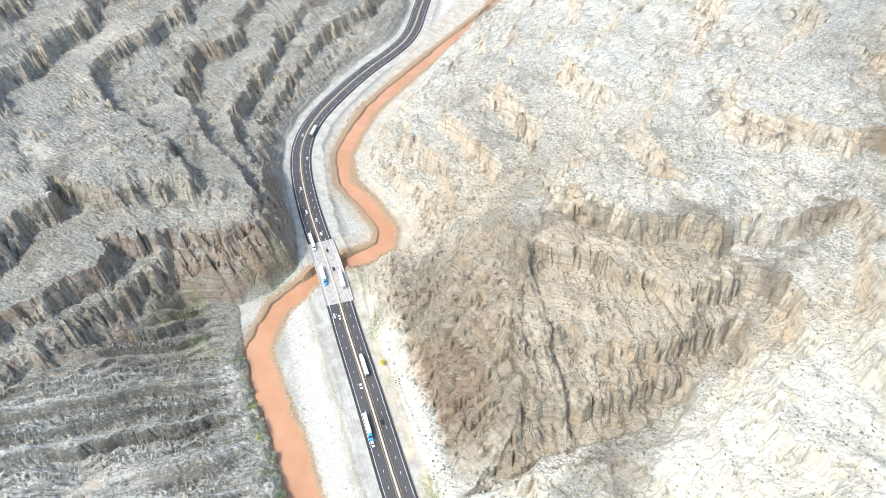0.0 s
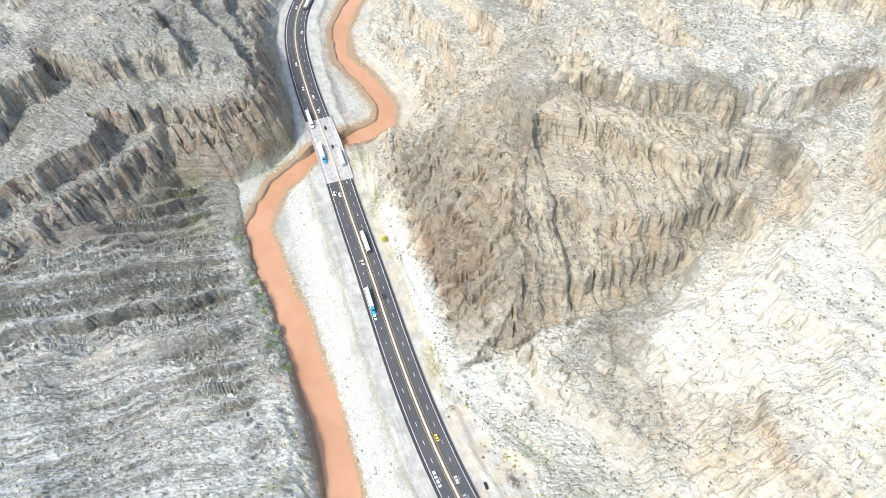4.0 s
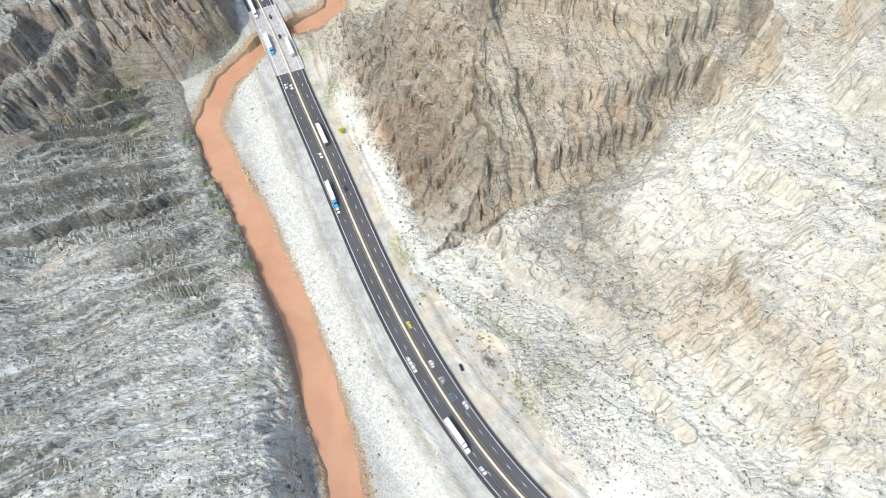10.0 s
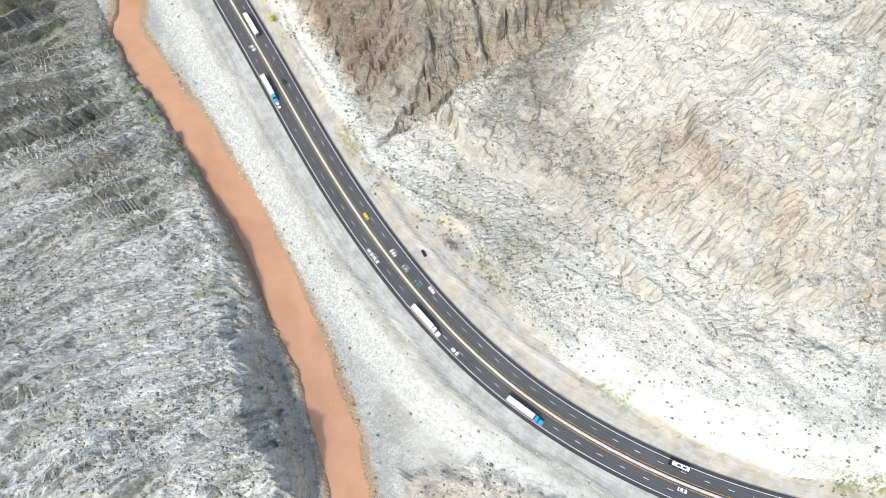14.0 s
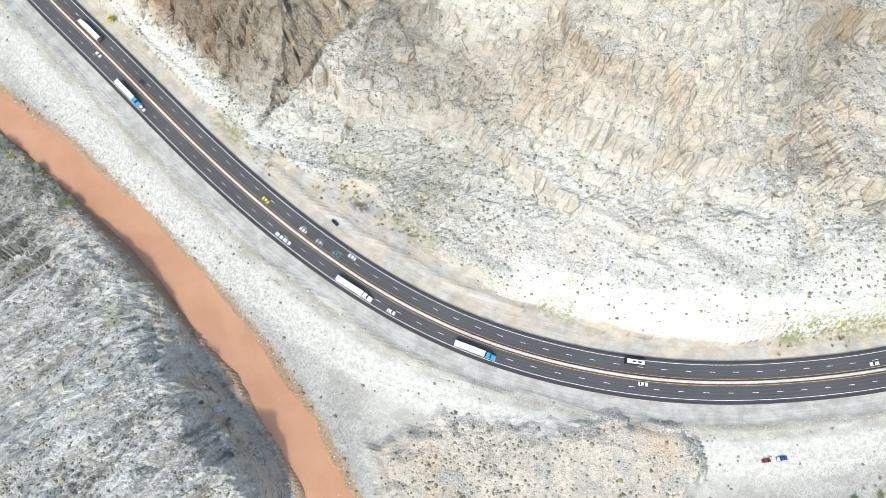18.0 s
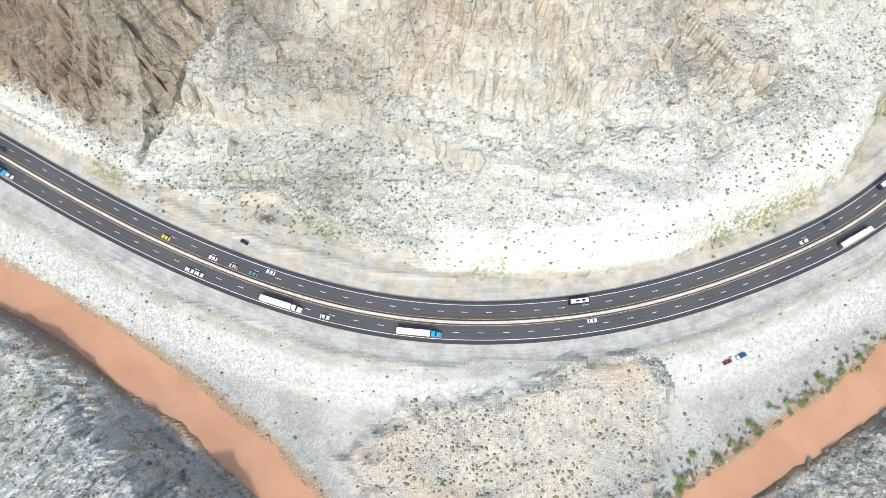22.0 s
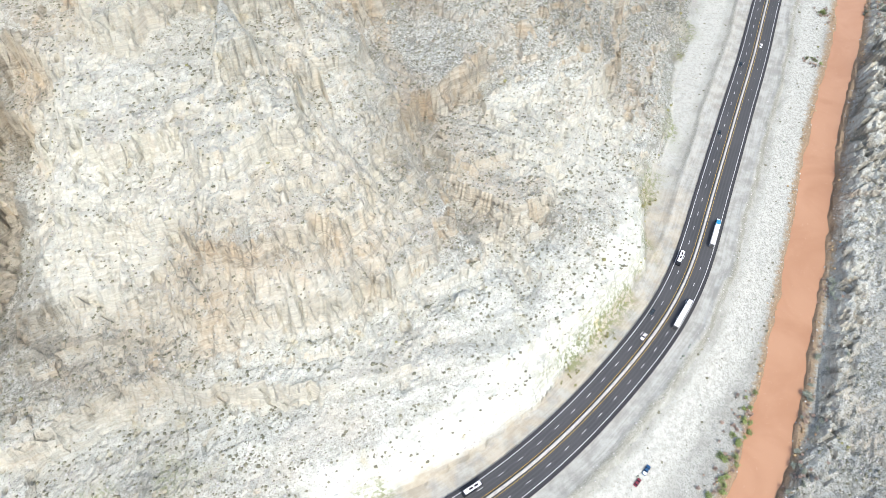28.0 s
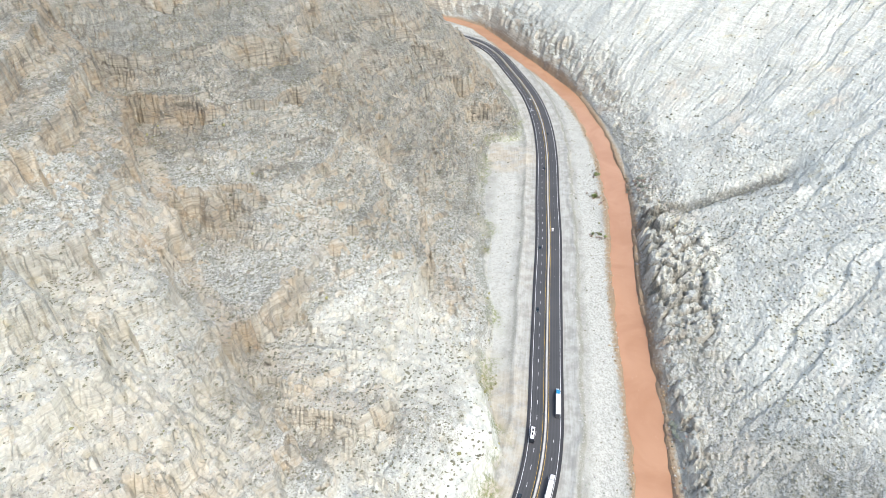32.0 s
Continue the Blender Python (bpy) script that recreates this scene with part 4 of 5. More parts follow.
for side in (1, -1):
    for s in np.arange(130 + side * 2, S_LAST - 160, 12.192):
        (x, y), turn = at_road(s, side * 5.15)
        d = new("lane_dash", dash_mesh)
        d.parent = road
        d.matrix_basis = pose(x, y, float(road_z(x)) + 0.055, 0, 0, math.degrees(turn))

# ---- concrete median, in cast lengths ----
median = tagged(new("median_barrier"), "pale concrete barrier between the two carriageways", "barrier", kind="structure")
MEDIAN = [(0.72, 0.0), (0.68, 0.12), (0.5, 0.40), (0.42, 1.05), (-0.42, 1.05), (-0.5, 0.40), (-0.68, 0.12), (-0.72, 0.0)]
for n in range(0, len(road_line) - 4, 4):
    part("barrier_length", ribbon("barrier_length", road_line[n:n + 5], MEDIAN, road_z, BARRIER), None, median)

# ---- bridge ----
bridge = tagged(new("bridge"), "pale concrete highway bridge over the muddy river", "bridge")
on = np.where((road_line[:, 0] > -435) & (road_line[:, 0] < -361))[0]
span = road_line[on[0]:on[-1] + 1]
part("deck", ribbon("deck", span, [(11.3, -1.5), (11.3, 0.03), (-11.3, 0.03), (-11.3, -1.5), (11.3, -1.5)], road_z, CONCRETE), None, bridge, "worn pale concrete deck")
for side in (1, -1):
    rail = [(side * 11.5, -0.6), (side * 11.5, 0.95), (side * 11.1, 0.95), (side * 10.95, 0.04)]
    part("parapet", ribbon("parapet", span, rail if side < 0 else rail[::-1], road_z, BARRIER), None, bridge, "concrete parapet")
    beam = [(side * 6.0 + 1.2, -1.4), (side * 6.0 + 0.9, -2.6), (side * 6.0 - 0.9, -2.6), (side * 6.0 - 1.2, -1.4)]
    part("girder", ribbon("girder", span, beam, road_z, CONCRETE), None, bridge)


def box(bm, x0, x1, y0, y1, z0, z1, bevel=0.0):
    made = bmesh.ops.create_cube(bm, size=1, matrix=Matrix.LocRotScale(((x0 + x1) / 2, (y0 + y1) / 2, (z0 + z1) / 2), None, (x1 - x0, y1 - y0, z1 - z0)))
    if bevel:
        edges = list({e for v in made["verts"] for e in v.link_edges})
        bmesh.ops.bevel(bm, geom=edges, offset=bevel, segments=2, affect="EDGES")
    return bm


for x, wide in ((-433, 2.0), (-384, 1.4), (-362, 2.0)):
    n = int(np.argmin(np.abs(road_line[:, 0] - x)))
    w = road_line[n + 1] - road_line[n - 1]
    bm = bmesh.new()
    box(bm, -wide / 2, wide / 2, -10.5, 10.5, -13, -2.5, 0.2)
    p = part("abutment" if wide == 2.0 else "pier", bm, CONCRETE, bridge)
    p.matrix_basis = pose(road_line[n][0], road_line[n][1], float(road_z(x)), 0, 0, math.degrees(math.atan2(w[1], w[0])))

# ---- vehicles ----
def extruded(outline, half, bevel=0.06, top=None):
    """A side outline (x, z), drawn out to both sides; top: narrower half width above this height."""
    bm = bmesh.new()
    a = [bm.verts.new((x, -(top[1] if top and z > top[0] else half), z)) for x, z in outline]
    b = [bm.verts.new((x, (top[1] if top and z > top[0] else half), z)) for x, z in outline]
    bm.faces.new(a)
    bm.faces.new(b[::-1])
    for n in range(len(a)):
        m = (n + 1) % len(a)
        bm.faces.new((a[m], a[n], b[n], b[m]))
    bmesh.ops.recalc_face_normals(bm, faces=bm.faces)
    if bevel:
        bmesh.ops.bevel(bm, geom=list(bm.edges), offset=bevel, segments=2, affect="EDGES")
    return bm


def wheel(parent, x, y, r=0.34, wide=0.24):
    bm = bmesh.new()
    bmesh.ops.create_cone(bm, cap_ends=True, segments=16, radius1=r, radius2=r, depth=wide, matrix=pose(x, y, r, 90))
    bmesh.ops.bevel(bm, geom=[e for e in bm.edges if len(e.link_faces) == 2 and e.calc_face_angle(0) > 1], offset=0.04, segments=1, affect="EDGES")
    tyre = part("wheel", bm, RUBBER, parent, "black rubber tyre")
    bm = bmesh.new()
    bmesh.ops.create_cone(bm, cap_ends=True, segments=12, radius1=r * 0.6, radius2=r * 0.5, depth=wide + 0.03, matrix=pose(x, y, r, 90))
    part("rim", bm, CHROME, tyre, "metal rim")


def slab(parent, name, material, x0, x1, y0, y1, z0, z1, bevel=0.02, label=""):
    return part(name, box(bmesh.new(), x0, x1, y0, y1, z0, z1, bevel), material, parent, label)


def lamps(parent, x_front, x_back, half, z):
    for side in (1, -1):
        slab(parent, "headlight", LAMP_GLASS, x_front - 0.12, x_front + 0.02, side * (half - 0.28) - 0.18, side * (half - 0.28) + 0.18, z - 0.08, z + 0.08)
        slab(parent, "tail_light", TAIL_GLASS, x_back - 0.02, x_back + 0.1, side * (half - 0.2) - 0.12, side * (half - 0.2) + 0.12, z - 0.1, z + 0.12)
        slab(parent, "wing_mirror", BLACK, x_front - 1.75, x_front - 1.55, side * (half + 0.08) - 0.1, side * (half + 0.08) + 0.1, 0.92, 1.06)


def saloon(name, colour, label, tall=0.0, category="car"):
    car = tagged(new(name), label, category)
    h = 0.95 + 0.15 * tall
    part("body", extruded([(-2.3, 0.35), (-2.34, 0.75), (-2.2, h - 0.02), (-1.2, h), (0.95, h), (2.05, h - 0.16), (2.3, 0.62), (2.28, 0.32), (1.9, 0.24), (-1.95, 0.24)], 0.91, 0.07), colour, car)
    top = h + 0.5 + 0.12 * tall
    back = -1.75 if not tall else -2.1
    part("windows", extruded([(back, h - 0.02), (back + 0.55 - 0.3 * tall, top - 0.04), (0.15, top - 0.04), (1.0, h - 0.02)], 0.84, 0.05, (h + 0.2, 0.66)), GLASS, car, "dark tinted windows")
    part("roof", extruded([(back + 0.5 - 0.25 * tall, top - 0.06), (back + 0.6 - 0.25 * tall, top + 0.02), (0.05, top + 0.02), (0.2, top - 0.06)], 0.68, 0.02), colour, car)
    for x in (1.38, -1.38):
        for y in (0.8, -0.8):
            wheel(car, x, y)
    lamps(car, 2.28, -2.3, 0.9, 0.68)
    slab(car, "bumper", BLACK, 2.2, 2.36, -0.7, 0.7, 0.34, 0.48, 0.03)
    return car


def pickup(name, colour, label):
    car = tagged(new(name), label, "pickup truck")
    part("body", extruded([(-2.8, 0.5), (-2.82, 1.05), (-0.9, 1.08), (1.1, 1.08), (2.6, 1.0), (2.8, 0.75), (2.75, 0.42), (-2.75, 0.42)], 0.98, 0.06), colour, car)
    part("windows", extruded([(-0.85, 1.05), (-0.65, 1.74), (0.55, 1.74), (1.3, 1.05)], 0.9, 0.05, (1.3, 0.74)), GLASS, car, "dark tinted windows")
    slab(car, "roof", colour, -0.7, 0.6, -0.76, 0.76, 1.7, 1.8, 0.03)
    slab(car, "bed_load", WHITE, -2.65, -1.2, -0.82, 0.82, 1.0, 1.3, 0.05, "white sheet over the load bed")
    slab(car, "bed_rim", colour, -2.8, -0.95, 0.84, 0.97, 1.05, 1.18)
    slab(car, "bed_rim", colour, -2.8, -0.95, -0.97, -0.84, 1.05, 1.18)
    for x in (1.75, -1.75):
        for y in (0.86, -0.86):
            wheel(car, x, y, 0.4, 0.28)
    lamps(car, 2.76, -2.78, 0.95, 0.85)
    return car


def semi(name, cab, label):
    rig = tagged(new(name), label, "truck")
    box_body = part("trailer", box(bmesh.new(), -12.6, 3.6, -1.3, 1.3, 1.15, 4.1, 0.06), TRAILER, rig, "long white box trailer")
    for x in np.arange(-12.2, 3.5, 1.25):
        slab(box_body, "roof_rib", TRAILER, x, x + 0.06, -1.27, 1.27, 4.08, 4.13, 0)
    slab(box_body, "rear_frame", CHROME, -12.66, -12.55, -1.28, 1.28, 1.15, 4.08, 0.01)
    slab(rig, "chassis", BLACK, -12.0, 9.0, -0.5, 0.5, 0.75, 1.1, 0.03)
    part("cab", extruded([(4.3, 1.0), (4.3, 3.9), (4.9, 4.05), (6.1, 3.55), (6.75, 2.35), (8.6, 2.0), (9.1, 1.7), (9.15, 0.6), (4.6, 0.6)], 1.2, 0.1), cab, rig)
    part("windscreen", extruded([(6.22, 3.35), (6.3, 3.38), (6.86, 2.42), (6.78, 2.36)], 1.08, 0.02), GLASS, rig, "dark windscreen")
    for side in (1, -1):
        slab(rig, "side_window", GLASS, 5.6, 6.5, side * 1.2 - 0.03, side * 1.2 + 0.03, 2.3, 2.95, 0.01)
        slab(rig, "fuel_tank", CHROME, 4.4, 6.2, side * 1.05 - 0.25, side * 1.05 + 0.25, 0.45, 1.0, 0.1)
        slab(rig, "exhaust_stack", CHROME, 4.15, 4.3, side * 1.05 - 0.08, side * 1.05 + 0.08, 1.2, 4.0, 0.03)
        slab(rig, "mirror", BLACK, 6.7, 6.85, side * 1.45 - 0.12, side * 1.45 + 0.12, 2.2, 2.9, 0.02)
        slab(rig, "headlight", LAMP_GLASS, 9.05, 9.18, side * 0.9 - 0.2, side * 0.9 + 0.2, 0.85, 1.15)
        for x in (8.2, 5.2, 3.9, -10.2, -11.5):
            wheel(rig, x, side * 1.02, 0.5, 0.4)
    slab(rig, "grille", CHROME, 9.1, 9.2, -0.55, 0.55, 0.8, 1.65, 0.03)
    slab(rig, "bumper", CHROME, 9.1, 9.3, -1.15, 1.15, 0.4, 0.72, 0.04)
    return rig


def motorhome(name, label):
    rv = tagged(new(name), label, "motorhome")
    part("body", extruded([(-5, 0.55), (-5.05, 3.2), (-4.9, 3.3), (4.6, 3.3), (4.95, 2.9), (5.1, 1.4), (5.05, 0.5)], 1.25, 0.08), BLACK, rv)
    slab(rv, "roof_panel", WHITE, -4.7, 4.1, -1.08, 1.08, 3.27, 3.34, 0.02, "white roof panel")
    part("side_stripe", box(bmesh.new(), -4.95, 4.9, -1.27, 1.27, 0.7, 1.25, 0.01), BLACK, rv, "black lower panels")
    part("windscreen", extruded([(4.62, 3.05), (4.72, 3.05), (5.12, 1.6), (5.0, 1.55)], 1.15, 0.02), GLASS, rv, "dark windscreen")
    for x in (-3.2, -0.4):
        slab(rv, "roof_unit", BLACK, x, x + 1.9, -0.42, 0.42, 3.28, 3.5, 0.08, "dark roof air conditioner")
    slab(rv, "roof_vent", SILVER, 2.4, 2.9, -0.25, 0.25, 3.28, 3.42, 0.05)
    for side in (1, -1):
        for x in (-3.4, -1.4, 1.2):
            slab(rv, "side_window", GLASS, x, x + 1.3, side * 1.25 - 0.03, side * 1.25 + 0.03, 1.8, 2.5, 0.02)
        slab(rv, "wing_mirror", BLACK, 4.8, 5.0, side * 1.5 - 0.12, side * 1.5 + 0.12, 1.9, 2.4, 0.02)
        for x in (3.2, -2.7):
            wheel(rv, x, side * 1.05, 0.48, 0.35)
    lamps(rv, 5.05, -5.03, 1.2, 0.95)
    return rv


def lane(thing, x, y, turn=None):
    """Stands a vehicle on the road at a place, heading with its lane."""
    s, off = road_near(x, y)
    off = min((-6.95, -3.3, 3.3, 6.95), key=lambda o: abs(o - off))
    (px, py), way = at_road(s, off)
    return pose(px, py, float(road_z(px)) + 0.05, 0, 0, math.degrees(way) + (180 if off > 0 else 0))


def place_all(first, spots, group):
    first["group"] = group
    first.matrix_basis = lane(first, *spots[0])
    for spot in spots[1:]:
        copy_thing(first, lane(first, *spot))


place_all(saloon("car", WHITE, "white saloon car driving on the highway"),
          [(-127.6, 99.3), (-139, 91.9), (-133.8, 89.6), (-96.9, 93.2), (-66.4, 74.4), (64.9, 76.1), (174.4, 122), (-245, 142), (-286, 169.5), (-353.3, 200.5), (-349.5, 202.2), (-441.1, 255.8),
           (-475.2, 266.6), (-458.9, 266.2), (-583.2, 345.5), (-545.6, 321.3), (-508.4, 285.1), (394, 298.9), (258, 171.9), (565.7, 486.4), (586.5, 510.9)], "cars on the highway")
place_all(saloon("car", DARK, "dark blue-grey car driving on the highway"),
          [(186.7, 133.1), (-253, 158.9), (-419.3, 245.2), (-397, 233.7), (365.2, 287.2), (307.5, 232.8), (533.5, 430.5), (468.9, 379.1)], "cars on the highway")
place_all(saloon("car", TEAL, "teal hatchback car driving on the highway"), [(-105.6, 92.0)], "cars on the highway")
place_all(saloon("car", YELLOW, "bright yellow car driving on the highway"), [(-153.7, 110.2)], "cars on the highway")
place_all(saloon("suv", SILVER, "silver estate car with dark windows on the highway", 1.0), [(-116.8, 94.6)], "cars on the highway")
place_all(semi("semi_truck", WHITE, "white articulated lorry with a long white trailer"),
          [(-88, 74.8), (-300, 184.8), (-434.5, 242.1), (-382.5, 232.2), (-578.6, 361.7), (203.6, 124.5)], "lorries on the highway")
place_all(semi("semi_truck", CAB_BLUE, "articulated lorry with a bright blue cab and white trailer"), [(-18, 64.4), (-254.3, 148.3), (254.3, 163.0), (-396, 217)], "lorries on the highway")
place_all(motorhome("motorhome", "black motorhome with a white roof and dark roof units"), [(58.1, 86.1), (221.9, 155.9)], "motorhomes on the highway")
# parked
for thing, x, y, turn in ((saloon("car", BLACK, "black car parked on the dirt pull-out"), -112.3, 111.0, 152), (saloon("car", RED, "dark red car parked on the gravel bench"), 132.0, 59.4, 25),
                          (pickup("pickup", NAVY, "dark blue pickup with a white load, parked on gravel"), 139.0, 62.6, 28)):
    thing.matrix_basis = pose(x, y, float(height_at(x, y)[0]) + 0.02, 0, 0, turn)

# ---- scrub and stones ----
PHI = (1 + 5**0.5) / 2
ICO_V = np.array([(-1, PHI, 0), (1, PHI, 0), (-1, -PHI, 0), (1, -PHI, 0), (0, -1, PHI), (0, 1, PHI), (0, -1, -PHI), (0, 1, -PHI), (PHI, 0, -1), (PHI, 0, 1), (-PHI, 0, -1), (-PHI, 0, 1)]) / 1.9
ICO_F = np.array([(0, 11, 5), (0, 5, 1), (0, 1, 7), (0, 7, 10), (0, 10, 11), (1, 5, 9), (5, 11, 4), (11, 10, 2), (10, 7, 6), (7, 1, 8), (3, 9, 4), (3, 4, 2), (3, 2, 6), (3, 6, 8), (3, 8, 9),
                  (4, 9, 5), (2, 4, 11), (6, 2, 10), (8, 6, 7), (9, 8, 1)])
OCT_V = np.array([(1, 0, 0), (0, 1, 0), (-1, 0, 0), (0, -1, 0), (0, 0, 1), (0, 0, -0.6)], float)
OCT_F = np.array([(0, 1, 4), (1, 2, 4), (2, 3, 4), (3, 0, 4), (1, 0, 5), (2, 1, 5), (3, 2, 5), (0, 3, 5)])
SLOPE = np.hypot(*np.gradient(GZ, YS, XS))


def pick(field, x, y):
    i, j = np.searchsorted(XS, x).clip(0, len(XS) - 1), np.searchsorted(YS, y).clip(0, len(YS) - 1)
    return field[j, i]


def scatter(name, count, area, chance, sizes, flat, material, label, category, seed, jag=0.3, shape=(ICO_V, ICO_F)):
    """Many small clumps on the ground, in one mesh."""
    rng = np.random.default_rng(seed)
    x, y = rng.uniform(area[0], area[1], count), rng.uniform(area[2], area[3], count)
    keep = rng.random(count) < chance(x, y)
    x, y = x[keep], y[keep]
    n = len(x)
    r = sizes[0] + (sizes[1] - sizes[0]) * rng.random(n) ** 2.2
    z = height_at(x, y)
    turn = rng.uniform(0, 6.3, n)
    nv, nf = len(shape[0]), len(shape[1])
    v = shape[0][None] * (1 + jag * rng.uniform(-1, 1, (n, nv, 1)))
    c, s = np.cos(turn)[:, None], np.sin(turn)[:, None]
    v = np.stack([v[..., 0] * c - v[..., 1] * s, (v[..., 0] * s + v[..., 1] * c) * rng.uniform(0.7, 1.1, (n, 1)), v[..., 2] * flat], -1) * r[:, None, None]
    v += np.stack([x, y, z + r * flat * 0.45], -1)[:, None]
    f = shape[1][None] + nv * np.arange(n)[:, None, None]
    mesh = bpy.data.meshes.new(name)
    mesh.vertices.add(nv * n)
    mesh.vertices.foreach_set("co", v.astype(np.float32).ravel())
    mesh.loops.add(3 * nf * n)
    mesh.loops.foreach_set("vertex_index", f.astype(np.int32).ravel())
    mesh.polygons.add(nf * n)
    mesh.polygons.foreach_set("loop_start", np.arange(0, 3 * nf * n, 3, dtype=np.int32))
    mesh.update(calc_edges=True)
    mesh.materials.append(material)
    return tagged(new(name, mesh), label, category, kind="stuff")


def scrub_chance(x, y):
    thick = smooth(fbm(x, y, 60, 3, 90), -0.5, 0.5) * smooth(fbm(x, y, 13, 2, 91), -0.6, 0.3)
    hill = (1 - pick(FLOOR, x, y)) * (1 - smooth(pick(SLOPE, x, y), 0.75, 1.3)) * (0.3 + 0.7 * thick)
    bar = pick(FLOOR, x, y) * smooth(pick(D_ROAD, x, y), 20, 24) * 0.035 * (pick(D_WATER, x, y) > 12)
    return np.maximum(hill * (1 - 0.3 * pick(WHITE_MASK, x, y)), bar)


def stone_chance(x, y):
    hill = (1 - pick(FLOOR, x, y)) * (1 - smooth(pick(SLOPE, x, y), 0.9, 1.5)) * smooth(fbm(x, y, 35, 3, 95), -0.2, 0.5) * 0.8
    line = np.exp(-(((pick(D_ROAD, x, y) - 22) / 2.5) ** 2)) * (pick(INNER, x, y) < 0.5)
    edge = np.exp(-(((pick(D_WATER, x, y) - 12) / 2.5) ** 2)) * 0.8
    gravel = pick(FLOOR, x, y) * (pick(D_WATER, x, y) > 12) * (1 - smooth(pick(D_WATER, x, y), 25, 50)) * (pick(D_ROAD, x, y) > 26) * 0.12
    return np.maximum.reduce([hill, 0.8 * line, edge, gravel])


def berm_chance(x, y):
    d, side = pick(D_ROAD, x, y) + 2 * fbm(x, y, 30, 2, 98), pick(INNER, x, y) < 0.5
    rows = np.exp(-(((d - 20.5) / 1.0) ** 2)) + 0.8 * np.exp(-(((d - 27.5) / 1.3) ** 2)) + 0.5 * np.exp(-(((d - 37) / 2.0) ** 2))
    return 0.9 * rows * side * smooth(fbm(x, y, 14, 3, 99), -0.2, 0.4) * (pick(D_WATER, x, y) > 13) * (pick(FLOOR, x, y) > 0.5)


scatter("desert_shrubs", 225000, (-560, 600, -110, 620), scrub_chance, (0.3, 1.1), 0.6, SHRUB, "low dark desert shrubs dotted over the slopes", "shrubs", 1, 0.4, (OCT_V, OCT_F))
scatter("far_shrubs", 30000, (-950, 900, -110, 1150), lambda x, y: scrub_chance(x, y) * ((x < -560) | (x > 600) | (y > 620)), (0.7, 1.7), 0.75, SHRUB, "low dark shrubs on the far slopes", "shrubs", 2, 0.4, (OCT_V, OCT_F))
scatter("olive_shrubs", 2600, (-420, 560, -60, 480), lambda x, y: np.maximum(0.2 * scrub_chance(x, y), np.exp(-((pick(IN, x, y) - 2) / 4.0) ** 2) * (pick(IN, x, y) > 0)), (0.5, 1.4), 0.7, OLIVE,
        "olive green shrubs at the foot of the slope", "shrubs", 3)
scatter("loose_stones", 90000, (-480, 560, -110, 480), stone_chance, (0.2, 0.85), 0.6, BOULDER, "pale limestone rubble", "stones", 4, 0.4, (OCT_V, OCT_F))

scatter("bank_reeds", 110000, (-600, 660, -110, 520), lambda x, y: np.maximum(np.exp(-(((pick(D_WATER, x, y) - 13.0) / 2.6) ** 2)), 0.6 * (pick(SOUTH, x, y) > 0) * (x > -270) * (x < -90) * np.exp(-(((pick(D_WATER, x, y) - 16.0) / 5.0) ** 2))) * smooth(fbm(x, y, 22, 3, 97), -0.4, 0.3) * (pick(D_ROAD, x, y) > 14), (0.4, 1.2), 0.8, DRY,
        "dry brown reeds and twigs along the water's edge", "reeds", 5, 0.4, (OCT_V, OCT_F))
scatter("berm_scrub", 90000, (-600, 660, -110, 520), berm_chance, (0.25, 0.9), 0.7, SAGE, "grey scrub in lines along the road berm", "shrubs", 6, 0.4, (OCT_V, OCT_F))


# bushes by the river: stems and a loose crown
def bush(name, material, label, seed, high=1.0):
    rng = random.Random(seed)
    thing = tagged(new(name), label, "bush")
    stems, crown = bmesh.new(), bmesh.new()
    for _ in range(9):
        a, lean, h = rng.uniform(0, 6.28), rng.uniform(0.15, 0.7), rng.uniform(0.8, 1.5) * high
        tip = Vector((math.cos(a) * lean, math.sin(a) * lean, h))
        mid = tip * 0.5
        for p, q, r0, r1 in ((Vector((0, 0, -0.2)), mid, 0.06, 0.04), (mid, tip, 0.04, 0.015)):
            m = Matrix.Translation((p + q) / 2) @ (q - p).to_track_quat("Z", "Y").to_matrix().to_4x4()
            bmesh.ops.create_cone(stems, cap_ends=False, segments=5, radius1=r0, radius2=r1, depth=(q - p).length, matrix=m)
        for _ in range(34):
            c = tip + Vector((rng.gauss(0, 0.28), rng.gauss(0, 0.28), rng.gauss(-0.2, 0.28) * high))
            u = Vector((rng.gauss(0, 1), rng.gauss(0, 1), rng.gauss(0, 1))).normalized() * rng.uniform(0.08, 0.2)
            w = u.orthogonal().normalized() * rng.uniform(0.05, 0.12)
            c.z = max(c.z, 0.05)
            crown.faces.new([crown.verts.new(c + u), crown.verts.new(c + w), crown.verts.new(c - u), crown.verts.new(c - w)])
    part("stems", stems, WOOD, thing, "thin woody stems")
    part("crown", crown, material, thing)
    return thing


def grow_bushes(first, spots, spread_by, sizes, count, group, seed):
    rng = random.Random(seed)
    first["group"] = group
    made = 0
    for n in range(count):
        x, y = spots[n % len(spots)]
        x, y = x + rng.gauss(0, spread_by), y + rng.gauss(0, spread_by)
        d = distance(np.array([x]), np.array([y]), RIVER)[0][0]
        if d < 10.5 or road_near(x, y)[1] ** 2 < 170:
            continue
        k = rng.uniform(*sizes)
        m = pose(x, y, float(height_at(x, y)[0]), 0, 0, rng.uniform(0, 360)) @ Matrix.Diagonal((k, k, k * rng.uniform(0.7, 1.1), 1))
        if made:
            copy_thing(first, m)
        else:
            first.matrix_basis = m
        made += 1


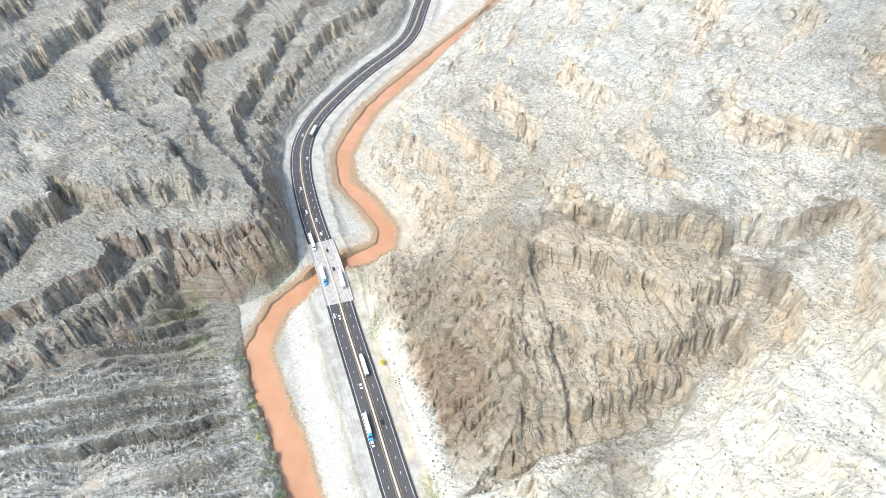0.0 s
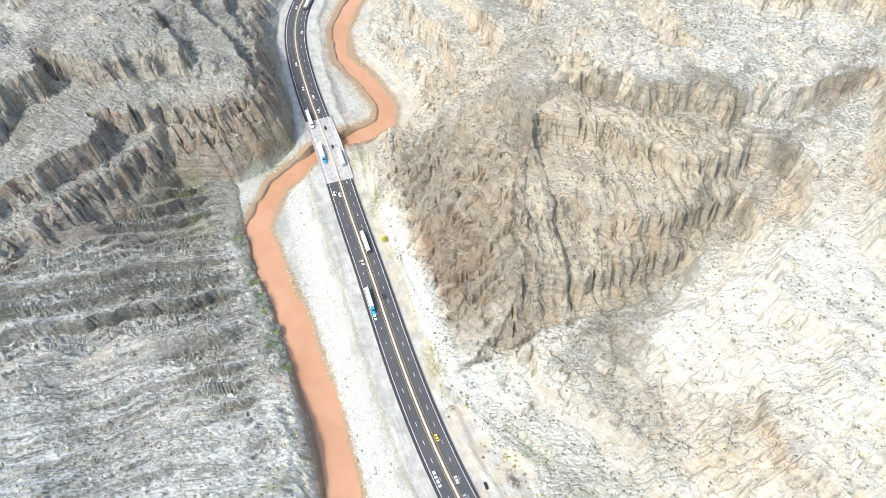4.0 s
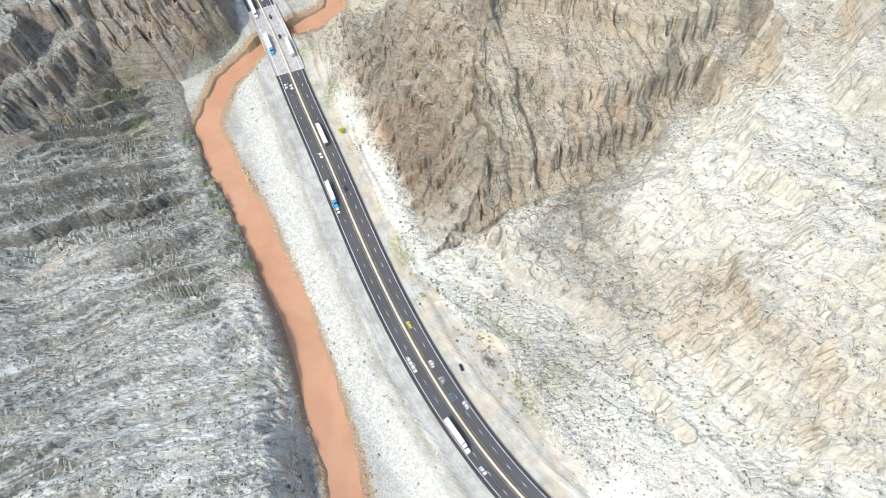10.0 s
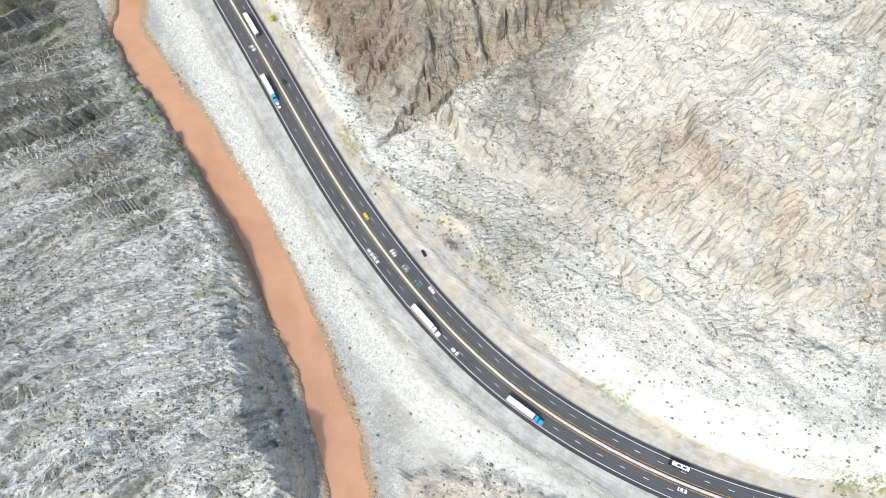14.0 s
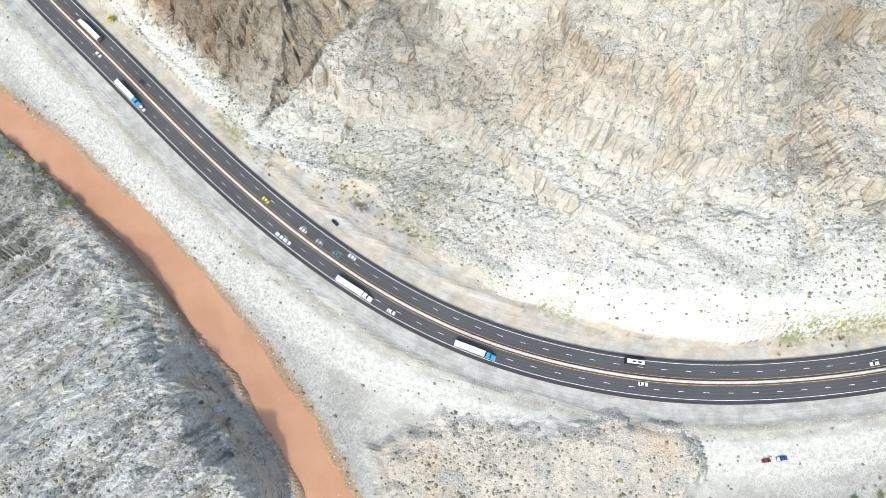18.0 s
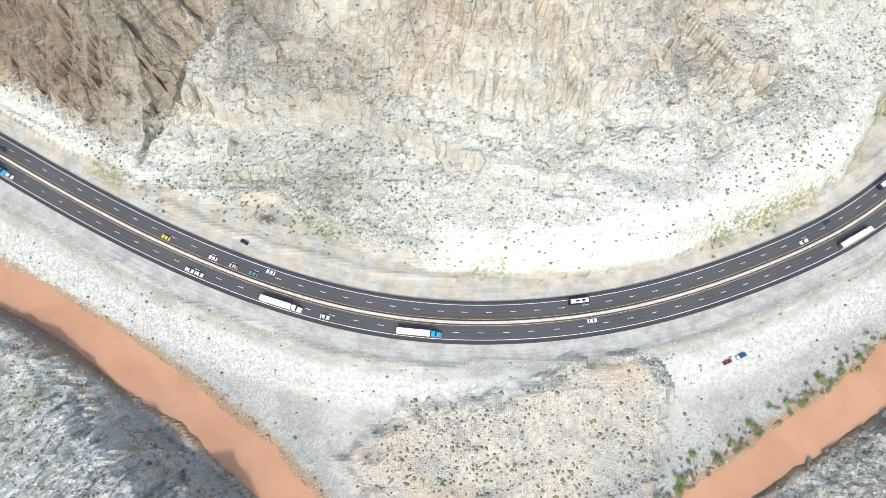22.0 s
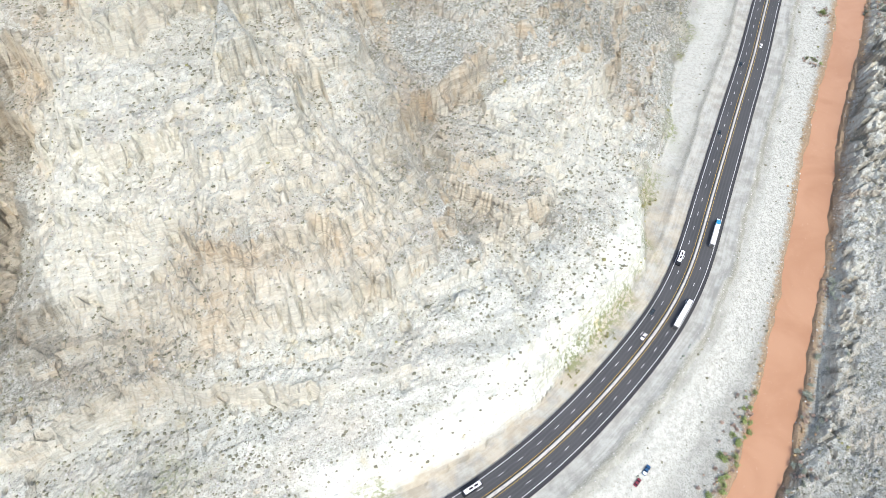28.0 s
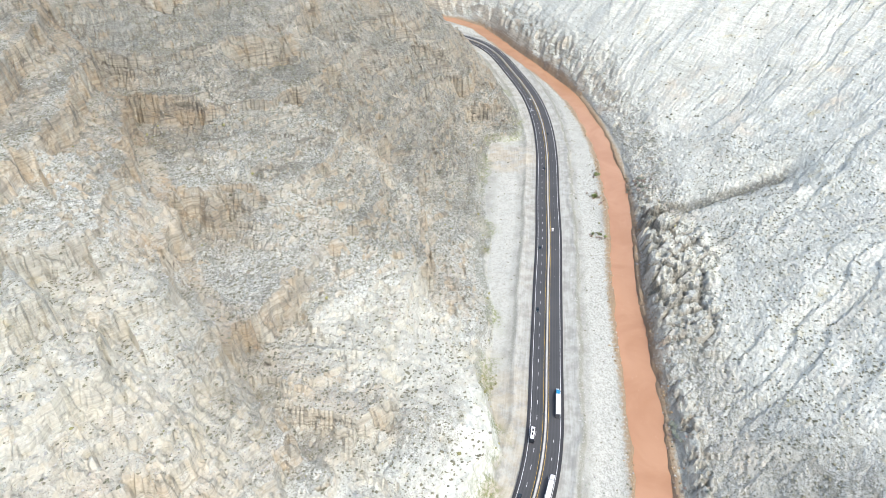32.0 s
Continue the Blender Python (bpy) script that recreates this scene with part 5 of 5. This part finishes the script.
N_BANK = [(100, -8), (108, 2), (114, 8), (124, 14), (134, 19), (146, 27), (160, 36), (172, 44), (182, 51), (192, 59), (201, 66), (209, 72), (425, 271), (472, 316), (507, 342)]
S_BANK = [(226, 54), (239, 66), (150, -8), (173, 17), (290, 108), (514, 300), (519, 303), (505, 290), (200, 33), (120, -22), (135, -14), (185, 24), (212, 42), (262, 84)]
RED_BANK = [(-112, -4), (-124, 4), (-140, 14), (-160, 30), (-180, 44), (-205, 57), (-232, 71), (-250, 80)]
W_BANK = [(-330, 106), (-308, 99), (-288, 92), (-262, 80), (-374, 122), (-350, 114), (-318, 102), (-275, 86)]
grow_bushes(bush("tamarisk_bush", TAMARISK, "leafless mauve tamarisk bush on the river bank", 1, 1.2), N_BANK + S_BANK + RED_BANK, 4.5, (0.5, 1.15), 480, "bushes on the river bank", 11)
grow_bushes(bush("willow_bush", WILLOW, "green willow bush on the river bank", 2, 1.2), N_BANK + W_BANK, 3.0, (0.8, 1.6), 110, "bushes on the river bank", 12)
grow_bushes(bush("sage_bush", SAGE, "grey-green bush crowding the river bank", 3, 1.0), W_BANK * 3 + S_BANK + [(96, -10), (100, -6), (103, -14)] * 2, 4.5, (1.0, 2.0), 260, "bushes on the river bank", 13)
grow_bushes(bush("grass_clump", OLIVE, "yellow-green shrub beside the road bench", 4, 0.8), [(-121, 128), (-108, 131), (-85, 122), (-72, 116), (-160, 134), (130, 118), (152, 130), (222, 196), (232, 206)], 5.0, (0.5, 1.1), 150,
            "shrubs at the foot of the slope", 14)
grow_bushes(bush("flowering_bush", YELLOW_BUSH, "bright yellow flowering bush beside the road", 5, 1.0), [(-291, 195)], 0.8, (1.2, 1.7), 3, "yellow bushes", 15)
grow_bushes(bush("creosote_bush", SHRUB, "dark desert bush standing on the gravel", 6, 0.9), [(-153, 71), (30, 20), (80, 40), (70, 0), (0, 10), (115, 25), (108, 48), (104, 30), (60, 30)], 9.0, (0.5, 1.0), 60, "bushes on the gravel", 16)
